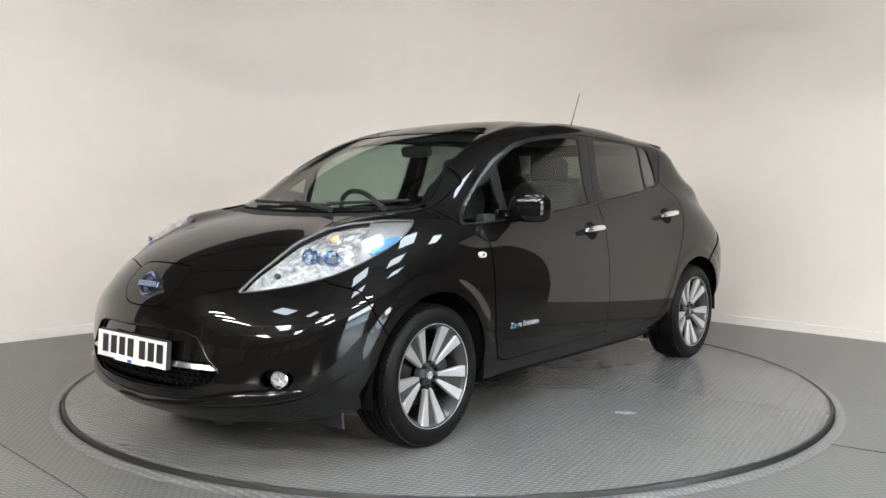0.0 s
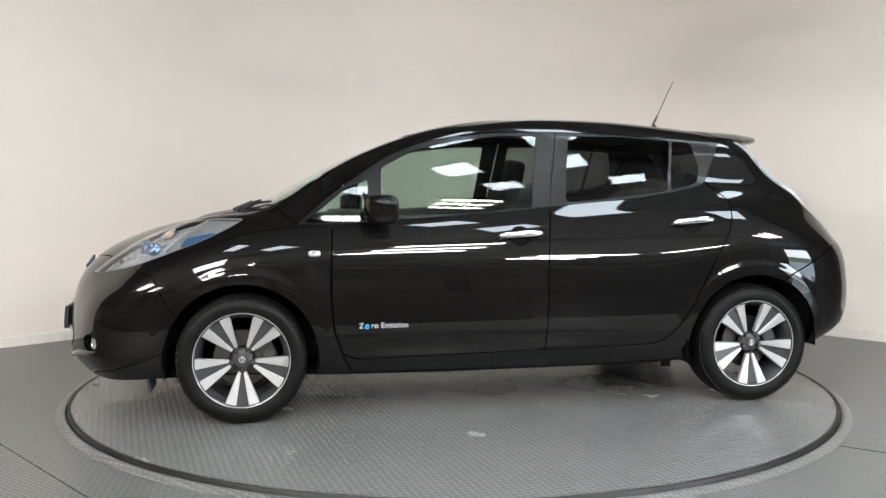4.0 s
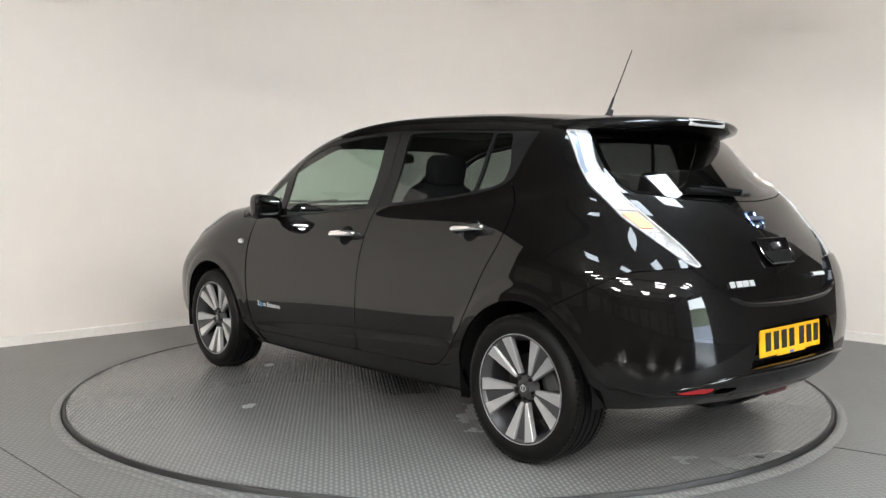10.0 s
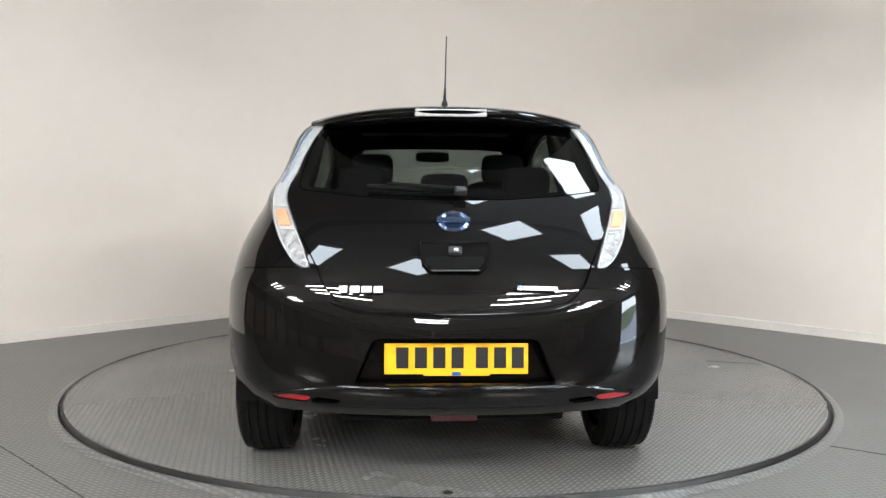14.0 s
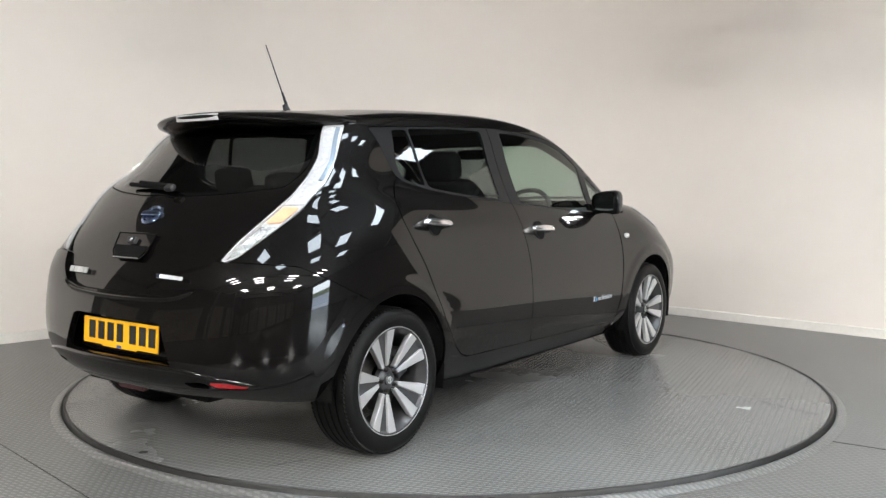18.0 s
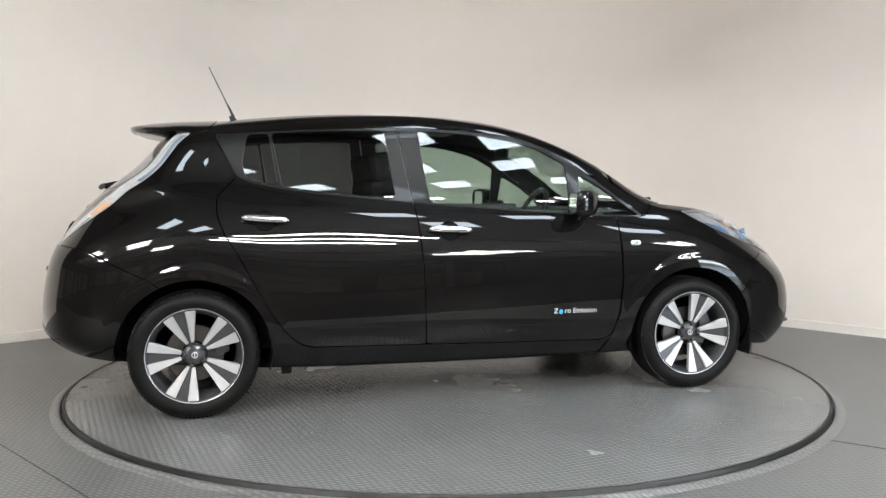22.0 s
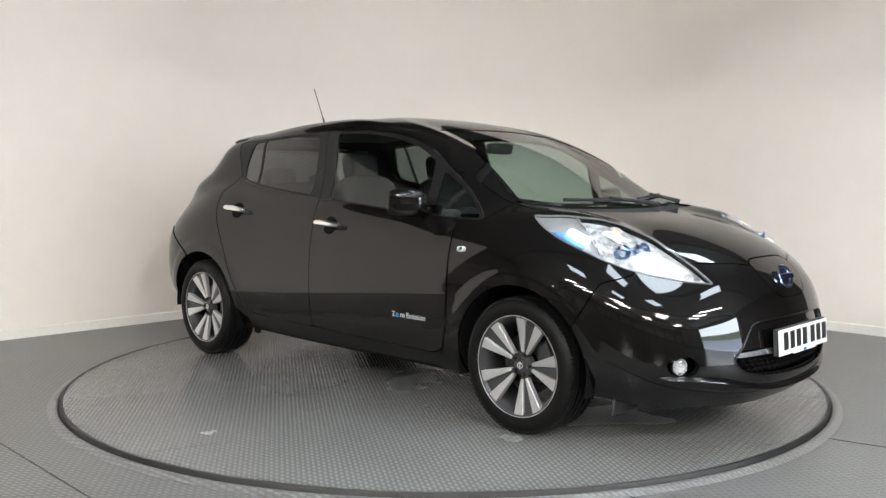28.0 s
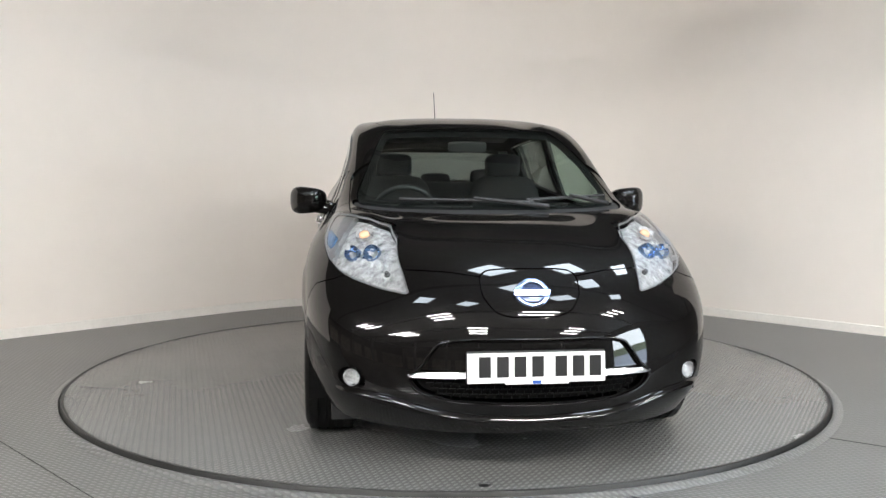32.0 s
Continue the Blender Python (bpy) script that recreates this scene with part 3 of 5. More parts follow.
def sheet(name, mesh, mat, parent, label="", thick=.012, lift=0.0, back=False):
    """A pressed panel: the skin's patch, moved out by lift, with turned-in edges of the given depth."""
    v, n, f = mesh
    v = v + n * (lift if np.isscalar(lift) else np.asarray(lift)[:, None])
    e = np.sort(f[:, [0, 1, 1, 2, 2, 0]].reshape(-1, 2), 1)
    d = f[:, [0, 1, 1, 2, 2, 0]].reshape(-1, 2)
    _, inv, cnt = np.unique(e, axis=0, return_inverse=True, return_counts=True)
    rim = d[cnt[inv.reshape(-1)] == 1]
    vs, ns, fs = [v], [n], f.tolist()
    if thick and len(rim):
        a, b = v[rim[:, 0]], v[rim[:, 1]]
        na, nb = n[rim[:, 0]], n[rim[:, 1]]
        out = np.cross(b - a, na)
        out /= np.linalg.norm(out, axis=1, keepdims=True) + 1e-12
        base = len(v)
        m = len(rim)
        vs += [a, b, b - nb * thick, a - na * thick]
        ns += [out] * 4
        for k in range(m):
            fs.append((base + k, base + 3 * m + k, base + 2 * m + k, base + m + k))
    vv, nn = np.concatenate(vs), np.concatenate(ns)
    me = bpy.data.meshes.new(name)
    me.from_pydata(vv.tolist(), [], fs)
    me.shade_smooth()
    me.normals_split_custom_set_from_vertices(nn.tolist())
    return part_mesh(name, me, mat, parent, label)


def bent(mesh, rear=False):
    """A pane with the even outward curve of bent glass in its normals."""
    v, n, f = mesh
    if rear:
        up, turn = np.radians(46 + 32 * (v[:, 2] - 1.27) + 26 * v[:, 1] ** 2), .40 * v[:, 1] + .6 * v[:, 1] ** 3
        m = np.stack([-np.cos(up) * np.cos(turn), np.cos(up) * np.sin(turn), np.sin(up)], 1)
    else:
        up, turn = np.radians(19 + 48 * (v[:, 2] - 1.2)), .13 * (v[:, 0] - .02)
        m = np.stack([np.cos(up) * np.sin(turn), np.sign(v[:, 1]) * np.cos(up) * np.cos(turn), np.sin(up)], 1)
    return v, m, f


def on_skin(v, n, view, s, z, positive=True):
    """The place and normal of the skin nearest to a point of a side or front view."""
    p = flat(v, view)
    ok = (v[:, 1] >= 0) == positive
    d = np.where(ok, np.hypot(p[:, 0] - s, p[:, 1] - z), 9)
    if view == 90:
        d = np.where((v[:, 0] > 0) == True, d, 9)
    near = np.argsort(d)[:4]
    w = 1 / (d[near] + 1e-4)
    w /= w.sum()
    return Vector(w @ np.asarray(v)[near]), Vector(w @ np.asarray(n)[near]).normalized()

# ---- the car ----
car = new("car")
tagged(car, "glossy black five-door electric hatchback with two-tone alloy wheels on the turntable", "car")
SKIN = skin_mesh()
rest = SKIN
ARCH_F, ARCH_R = (1.35, .318), (-1.35, .318)


def arches(v):
    d = np.minimum(np.hypot(v[:, 0] - ARCH_F[0], v[:, 2] - ARCH_F[1]), np.hypot(v[:, 0] - ARCH_R[0], v[:, 2] - ARCH_R[1]))
    return ARCH - d


rest = cut(rest, arches(rest[0]))[1]

# side windows in their black surrounds
DLO = [(1.085, .972), (.852, .974), (.639, .989), (.396, 1.004), (.095, 1.028), (-.145, 1.047), (-.324, 1.064), (-.502, 1.08), (-.739, 1.104), (-.917, 1.128),
       (-1.036, 1.152), (-1.096, 1.172), (-1.136, 1.196), (-1.18, 1.288), (-1.24, 1.408), (-1.198, 1.412), (-1.077, 1.418), (-.806, 1.433), (-.504, 1.446), (-.322, 1.452),
       (-.2, 1.452), (.047, 1.443), (.272, 1.421), (.44, 1.389), (.599, 1.327), (.686, 1.275), (.74, 1.236), (.891, 1.132), (1.023, 1.025)]
FRONT_GLASS = [(-.188, 1.432), (-.138, 1.055), (.095, 1.036), (.336, 1.015), (.655, .996), (.645, 1.262), (.489, 1.345), (.328, 1.388), (.17, 1.411), (-.016, 1.428)]
QUARTER = [(.722, 1.205), (.712, .992), (.884, .982), (1.05, .980), (.965, 1.05), (.853, 1.135)]
REAR_GLASS = [(-.367, 1.432), (-.324, 1.076), (-.502, 1.092), (-.74, 1.117), (-.909, 1.140), (-.953, 1.414), (-.655, 1.430)]
REAR_FIXED = [(-.969, 1.411), (-.929, 1.146), (-1.037, 1.166), (-1.088, 1.187), (-1.106, 1.258), (-1.075, 1.404)]
FRONT_DOOR = [(-.297, 1.47), (-.234, 1.063), (-.215, .931), (-.199, .727), (-.192, .461), (-.186, .316), (.786, .299), (.86, .324), (.9, .449), (.914, .63), (.911, .809),
              (.908, .974), (.8, 1.3), (.4, 1.5)]
REAR_DOOR = [(-.290, 1.47), (-.228, 1.063), (-.209, .931), (-.193, .727), (-.186, .461), (-.180, .316), (-.768, .329), (-.839, .349), (-.909, .411), (-.992, .531), (-1.061, .663),
             (-1.131, .794), (-1.198, .905), (-1.232, .994), (-1.234, 1.086), (-1.127, 1.192), (-1.0, 1.3)]
shell = rest
dlo, rest = take(rest, region(0, DLO), .003)
shell = cut(shell, region(0, DLO)(shell[0]) + .012)[1]
panes = {}
for name, pts in (("front_window", FRONT_GLASS), ("quarter_window", QUARTER), ("rear_window", REAR_GLASS), ("rear_quarter_window", REAR_FIXED)):
    panes[name], dlo = take(dlo, region(0, pts), .002)
surround_f, surround_r = take(dlo, lambda v: v[:, 0] + .297 - (1.449 - v[:, 2]) * .163, .005)
for mesh, name in ((surround_f, "front_window_frame"), (surround_r, "rear_window_frame")):
    for half in sides(mesh):
        sheet(name, half, GLOSS_BLACK, car, "gloss black window surround", .014, -.001)
for name, mesh in panes.items():
    for half in sides(bent(mesh)):
        ob = sheet(name, half, GLASS if name in ("front_window", "quarter_window") else GLASS_DARK, car, "clear side glass" if name in ("front_window", "quarter_window") else "dark privacy glass", .004, -.004)
        ob.visible_shadow = False

# windscreen, cowl, rear window
SCREEN = [(-.2, 1.03), (.2, 1.03), (.46, 1.036), (.635, 1.052), (.632, 1.10), (.565, 1.25), (.49, 1.40), (.46, 1.436), (.3, 1.445), (-.2, 1.45)]
COWL = [(-.2, 1.002), (.2, 1.004), (.46, 1.014), (.60, 1.026), (.66, 1.040), (.655, 1.06), (.62, 1.06), (-.2, 1.06)]
screen, rest = take(rest, region(90, SCREEN, .0, times=1), .004)
shell = cut(shell, region(90, SCREEN, .0, times=1)(shell[0]) - .03)[1]
cowl, rest = take(rest, region(90, COWL, .9, times=1), .004)
ob = sheet("windscreen", screen, GLASS_SCREEN, car, "large raked windscreen", .005, -.003)
ob.visible_shadow = False
sheet("cowl_panel", cowl, PLASTIC, car, "black plastic cowl below the windscreen", .012, -.012)
BACK = [(-.2, 1.10), (.2, 1.105), (.404, 1.118), (.60, 1.142), (.605, 1.2), (.57, 1.32), (.535, 1.415), (.3, 1.425), (-.2, 1.425)]

# lamps
HEAD = [(.45, 1.003), (.455, .988), (.481, .953), (.535, .908), (.59, .877), (.70, .825), (.81, .784), (.928, .754), (1.05, .732), (1.195, .716), (1.112, .796), (1.04, .852),
        (.97, .908), (.853, .964), (.737, .992), (.585, 1.004)]
head, rest = take(rest, region(-44, HEAD, 1.2, times=1), .004)
TAIL = [(-.185, 1.413), (-.196, 1.262), (-.215, 1.155), (-.29, 1.045), (-.40, .95), (-.50, .872), (-.545, .853), (-.578, .851), (-.515, .93), (-.425, 1.018), (-.335, 1.108), (-.295, 1.18),
        (-.271, 1.27), (-.28, 1.411)]
shell = cut(shell, region(-44, HEAD, 1.2, times=1)(shell[0]))[1]
tail, rest = take(rest, region(59, TAIL, -3, -1.2, times=1), .004)
shell = cut(shell, region(59, TAIL, -3, -1.2, times=1)(shell[0]))[1]
back, rest = take(rest, region(90, BACK, -3, -1.2, times=1), .004)
shell = cut(shell, region(90, BACK, -3, -1.2, times=1)(shell[0]) - .03)[1]
ob = sheet("tailgate_window", bent(back, True), GLASS_DARK, car, "dark tinted rear window", .005, -.003)
ob.visible_shadow = False


def head_lamp(mesh, s):
    v = mesh[0]
    front, rear = cut(mesh, mesh_s(mesh) - (.645 + (.993 - v[:, 2]) * .46))
    lamp = sheet("headlight", mesh, LENS, car, "long swept-back clear headlight with blue reflectors", .03, .006)
    lamp.visible_shadow = False
    sheet("reflector", front, LAMP_CHROME, lamp, "bright chrome reflector bowl", .02, -.030)
    sheet("rear_housing", rear, LAMP_WHITE, lamp, "pale frosted rear section", .02, -.014)
    sheet("bezel", rim_of(mesh, .0035), LAMP_WHITE, lamp, "", .008, .000)
    sheet("divider", cut(mesh, .004 - np.abs(mesh_s(mesh) - (.645 + (.993 - v[:, 2]) * .46)))[0], LAMP_WHITE, lamp, "", .02, -.004)
    strip = cut(rear, inside(rear[0], -44, [(.498, .934), (.549, .936), (.649, .911), (.655, .878), (.644, .866), (.595, .882), (.536, .912)], 0))[0]
    sheet("blue_reflector", strip, LAMP_BLUE, lamp, "flat blue reflector", .008, -.008)
    for x, y, z, r in ((1.782, .672, .852, .031), (1.826, .592, .856, .034)):
        m = Matrix.Translation((x, y * s, z)) @ Vector((.80, .42 * s, .42)).to_track_quat("Z", "Y").to_matrix().to_4x4()
        lathe("lens_barrel", [(r * 1.06, -.03), (r * 1.06, .002), (r, .006), (r * .93, .002), (r * .8, -.014), (r * .5, -.022)], LAMP_BLUE_BOWL, lamp, "blue-chromed lens surround", 28, m)
        lathe("projector_lens", [(.001, .004), (r * .30, .001), (r * .52, -.010), (r * .62, -.02)], LAMP_CHROME, lamp, "", 24, m)
    dice = random.Random(7)
    for k in range(14):          # cut-glass facets round the two lenses
        u, w = dice.uniform(-.075, .085), dice.uniform(-.035, .03)
        place = Vector((1.80 - u * .42 + w * .3, (.635 + u * .75) * s, .855 + w - u * .05)) + Vector((.80, .42 * s, .42)) * .004
        turn = Vector((.80 + dice.uniform(-.5, .5), (.42 + dice.uniform(-.5, .5)) * s, .42 + dice.uniform(-.5, .5))).to_track_quat("Z", "Y").to_matrix().to_4x4()
        boxed("facet", (dice.uniform(.012, .030), dice.uniform(.008, .018), .008), Matrix.Translation(place) @ turn, (LAMP_BLUE_BOWL, LAMP_CHROME, LAMP_BLUE)[k % 3], lamp, "small cut-glass facet", bevel=.002, seg=1)
    m = Matrix.Translation((1.712, .618 * s, .928)) @ Vector((.6, .2 * s, .8)).to_track_quat("Z", "Y").to_matrix().to_4x4()
    lathe("indicator_bulb", [(.001, .008), (.013, .007), (.021, .001), (.025, -.02)], AMBER, lamp, "amber indicator bulb", 24, m)
    lathe("indicator_cup", [(.026, -.004), (.036, .004), (.039, -.01)], LAMP_CHROME, lamp, "", 24, m)
    m = Matrix.Translation((1.955, .535 * s, .782)) @ Vector((.85, .2 * s, .5)).to_track_quat("Z", "Y").to_matrix().to_4x4()
    lathe("side_bulb", [(.001, .010), (.009, .006), (.013, -.012)], ALLOY_DARK, lamp, "", 20, m)
    return lamp


def mesh_s(mesh):
    return mesh[0][:, 0] * .7193 - np.abs(mesh[0][:, 1]) * .6947


def rim_of(mesh, width):
    """A band along the edge of a patch."""
    v, n, f = mesh
    d = f[:, [0, 1, 1, 2, 2, 0]].reshape(-1, 2)
    e = np.sort(d, 1)
    _, inv, cnt = np.unique(e, axis=0, return_inverse=True, return_counts=True)
    edge = v[np.unique(d[cnt[inv.reshape(-1)] == 1])]
    dist = np.array([np.sqrt(((edge - p) ** 2).sum(1).min()) for p in v])
    return cut(mesh, width - dist)[0]


for half, s in zip(sides(head), (1, -1)):
    head_lamp(half, s)


def tail_lamp(mesh):
    lamp = sheet("tail_light", mesh, LENS, car, "tall clear tail light running up to the roof", .03, .008)
    lamp.visible_shadow = False
    upper, lower = cut(mesh, mesh[0][:, 2] - 1.075)
    sheet("reflector", upper, TAIL_WHITE, lamp, "white frosted upper reflector", .015, -.006)
    amber, low = cut(lower, lower[0][:, 2] - .995)
    sheet("indicator", rim_inside(amber, .013), AMBER, lamp, "amber indicator", .012, -.004)
    sheet("indicator_housing", amber, TAIL_WHITE, lamp, "", .012, -.012)
    sheet("lower_reflector", low, LAMP_CHROME, lamp, "chrome lower reflector", .015, -.014)
    sheet("bezel", rim_of(mesh, .005), TAIL_WHITE, lamp, "", .02, .000)
    s, z = flat(upper[0], 59)[:, 0], upper[0][:, 2]
    bar = cut(upper, .009 - np.abs(s + .212 + (1.25 - z).clip(0, 1) * .30))[0]
    bar = cut(bar, .115 - np.abs(bar[0][:, 2] - 1.285))[0]
    sheet("light_bar", bar, LAMP_PALE, lamp, "slim blue-tinted light bar", .01, .0)


def rim_inside(mesh, width):
    v, n, f = mesh
    d = f[:, [0, 1, 1, 2, 2, 0]].reshape(-1, 2)
    e = np.sort(d, 1)
    _, inv, cnt = np.unique(e, axis=0, return_inverse=True, return_counts=True)
    edge = v[np.unique(d[cnt[inv.reshape(-1)] == 1])]
    dist = np.array([np.sqrt(((edge - p) ** 2).sum(1).min()) for p in v])
    return cut(mesh, dist - width)[0]


for half in sides(tail):
    tail_lamp(half)

# front end
LID = [(-.2, .812), (.10, .812), (.165, .806), (.192, .785), (.19, .72), (.145, .660), (.09, .643), (-.2, .640)]
GRILLE = [(-.2, .559), (.31, .555), (.362, .540), (.41, .47), (.470, .412), (.43, .362), (.315, .330), (.10, .318), (-.2, .316)]
FOG = [(.645, .355), (.70, .352), (.73, .38), (.73, .415), (.70, .437), (.655, .434), (.630, .405), (.628, .375)]
lid, rest = take(rest, region(90, LID, 1.8, times=1), .005)
sheet("charge_port_lid", lid, PAINT, car, "black charge port lid on the nose")
grille, rest = take(rest, region(90, GRILLE, 1.8, times=1), .003)
fog_area, rest = take(rest, region(90, FOG, 1.6, times=2), .003)
shell = cut(shell, region(90, GRILLE, 1.8, times=1)(shell[0]))[1]
shell = cut(shell, region(90, FOG, 1.6, times=1)(shell[0]))[1]
grille_top, grille_low = cut(grille, grille[0][:, 2] - .446)
sheet("grille_recess", grille_low, DARK, car, "dark lower grille recess", .0, -.05)
sheet("plate_panel", grille_top, PAINT, car, "recessed glossy panel behind the number plate", .03, -.016)
for half in sides(fog_area):
    sheet("fog_light_recess", half, PAINT, car, "", .0, -.05)
BONNET = [(.9, -.2), (.9, .66), (1.12, .672), (1.36, .672), (1.7, .66), (1.98, .49), (2.0, .473), (2.05, .378), (2.105, .252), (2.128, .19), (2.142, .1), (2.146, -.2)]
bonnet, rest = take(rest, region("top", BONNET, times=1), .005)
bonnet, roof_bit = cut(bonnet, bonnet[0][:, 0] - .95)
sheet("bonnet", bonnet, PAINT, car, "glossy black bonnet")
BUMPER = [(1.845, .752), (1.766, .725), (1.70, .60), (1.5, .3), (1.5, .0), (2.6, 0), (2.6, 1.0), (1.98, .92), (1.90, .80)]
bumper, rest = take(rest, region(0, BUMPER, times=0), .005)
sheet("front_bumper", bumper, PAINT, car, "glossy black front bumper")
WING = [(.908, .974), (1.085, .976), (1.14, 1.02), (1.18, 1.06), (1.5, 1.1), (2.1, 1.0), (2.1, .1), (1.1, .1), (.80, .20), (.86, .318), (.906, .449), (.920, .63), (.917, .809)]
wing, rest = take(rest, region(0, WING, .6, times=0), .005)
for half in sides(wing):
    sheet("front_wing", half, PAINT, car, "glossy black front wing")

# doors, sills
front_door, rest = take(rest, lambda v: np.minimum(inside(v, 0, FRONT_DOOR, 1), 1.2 - v[:, 2]), .006)
rear_door, rest = take(rest, lambda v: np.minimum(inside(v, 0, REAR_DOOR, 1), 1.23 - v[:, 2]), .006)
doors = []
for half in sides(front_door):
    doors.append(sheet("front_door", half, PAINT, car, "glossy black front door"))
for half in sides(rear_door):
    doors.append(sheet("rear_door", half, PAINT, car, "glossy black rear door"))
SILL = [(1.2, .1), (.98, .32), (.8, .296), (-.77, .326), (-.95, .36), (-1.2, .1)]
sill, rest = take(rest, region(0, SILL, -1.1, 1.1, times=0), .004)
for half in sides(sill):
    sheet("sill", half, PAINT, car, "glossy black side sill", .02, -.006)

# tail
HATCH = [(-.2, .712), (.293, .712), (.421, .734), (.479, .792), (.50, .845), (.55, .93), (.60, 1.0), (.66, 1.1), (.66, 1.2), (.60, 1.35), (.56, 1.43), (.4, 1.462), (-.2, 1.47)]
hatch, rest = take(rest, region(90, HATCH, -3, -1.2, times=1), .005)
hatch_side = hatch
sheet("tailgate", hatch, PAINT, car, "glossy black tailgate", .02, -.003 - .016 * ((.90 - hatch[0][:, 2]) / .12).clip(0, 1))
REAR_BUMPER = [(-1.46, .62), (-1.55, .69), (-1.625, .725), (-1.846, .838), (-1.98, .852), (-2.5, .87), (-2.5, 0), (-1.3, 0), (-1.3, .3)]
rear_bumper, rest = take(rest, region(0, REAR_BUMPER, times=0), .005)
PLATE_BOX = [(-.2, .612), (.268, .609), (.30, .60), (.365, .445), (.355, .436), (-.2, .448)]
plate_box, rear_bumper = take(rear_bumper, region(90, PLATE_BOX, -3, -1.5, times=1), .002)
shell = cut(shell, region(90, PLATE_BOX, -3, -1.5, times=1)(shell[0]))[1]
sheet("plate_recess", plate_box, PAINT, car, "recessed number plate panel", .0, -.062)
REFL = [(.515, .393), (.68, .399), (.662, .371), (.535, .369)]
refl, rear_bumper = take(rear_bumper, region(90, REFL, -3, -1.5, times=1), .002)
SLOT = [(.405, .384), (.508, .392), (.528, .369), (.44, .366)]
slot, rear_bumper = take(rear_bumper, region(90, SLOT, -3, -1.5, times=1), .002)
for half in sides(slot):
    sheet("bumper_slot", half, DARK, car, "", .0, -.02)
for half in sides(refl):
    sheet("bumper_reflector", half, RED, car, "red bumper reflector", .01, .002)
sheet("rear_bumper", rear_bumper, PAINT, car, "glossy black rear bumper", .03, .006)
ROOF = [(.47, -.2), (.43, .38), (.30, .49), (-.1, .545), (-.6, .555), (-1.1, .54), (-1.36, .47), (-1.5, .3), (-1.5, -.2)]
roof, rest = take(rest, lambda v: np.minimum(inside(v, "top", ROOF, 1), v[:, 2] - 1.3), .005)
sheet("roof", roof, PAINT, car, "glossy black roof")
for half in sides(rest):
    sheet("body_side", half, PAINT, car, "glossy black body side")
sheet("inner_shell", shell, DARK, car, "", .0, -.022)

# underbody and wheel housings
bm = bmesh.new()
low = skin()[0]
pairs = [(bm.verts.new(low[k] - np.array((0, 0, .0))), bm.verts.new(low[-k])) for k in range(3, len(low) // 2 - 2, 3)]
for a, b in zip(pairs, pairs[1:]):
    bm.faces.new((a[0], b[0], b[1], a[1]))
part("underbody", bm, DARK, car)
for sx in (1.35, -1.35):
    for sy in (1, -1):
        bm = bmesh.new()
        rows = [[bm.verts.new((sx + (ARCH + .004) * math.cos(radians(a)), y * sy, .318 + (ARCH + .004) * math.sin(radians(a)))) for a in np.linspace(-14 if sx > 0 else -16, 195 if sx > 0 else 184, 25)] for y in (.855, .60, .52)]
        for a, b in zip(rows, rows[1:]):
            for k in range(len(a) - 1):
                bm.faces.new((a[k], a[k + 1], b[k + 1], b[k]))
        bm.faces.new(rows[-1])
        part("wheel_housing", bm, DARK, car)

for sy in (1, -1):
    boxed("air_deflector", (.012, .20, .085), pose(1.80, .66 * sy, .195, 0, 8, 0), PLASTIC, car, "black rubber flap ahead of the front wheel", bevel=.004)
    boxed("jacking_point", (.05, .02, .045), pose(-.90, .745 * sy, .205), DARK, car, "dark jacking tab under the sill", bevel=.004)

# ---- wheels ----


def spoke(bm, a0, a1, r0, r1, w0, w1, z0, z1, depth):
    """One machined spoke from hub to rim, running from angle a0 to a1."""
    p0, p1 = Vector((r0 * math.cos(a0), r0 * math.sin(a0))), Vector((r1 * math.cos(a1), r1 * math.sin(a1)))
    d = (p1 - p0).normalized()
    n = Vector((-d.y, d.x))
    ring_a = [(p0 + n * w0, z0), (p0 - n * w0, z0), (p0 - n * w0 * 1.1, z0 - depth), (p0 + n * w0 * 1.1, z0 - depth)]
    ring_b = [(p1 + n * w1, z1), (p1 - n * w1, z1), (p1 - n * w1 * 1.1, z1 - depth), (p1 + n * w1 * 1.1, z1 - depth)]
    va = [bm.verts.new((q.x, q.y, z)) for q, z in ring_a]
    vb = [bm.verts.new((q.x, q.y, z)) for q, z in ring_b]
    for k in range(4):
        bm.faces.new((va[k], va[(k + 1) % 4], vb[(k + 1) % 4], vb[k]))
    bm.faces.new(va), bm.faces.new(vb)


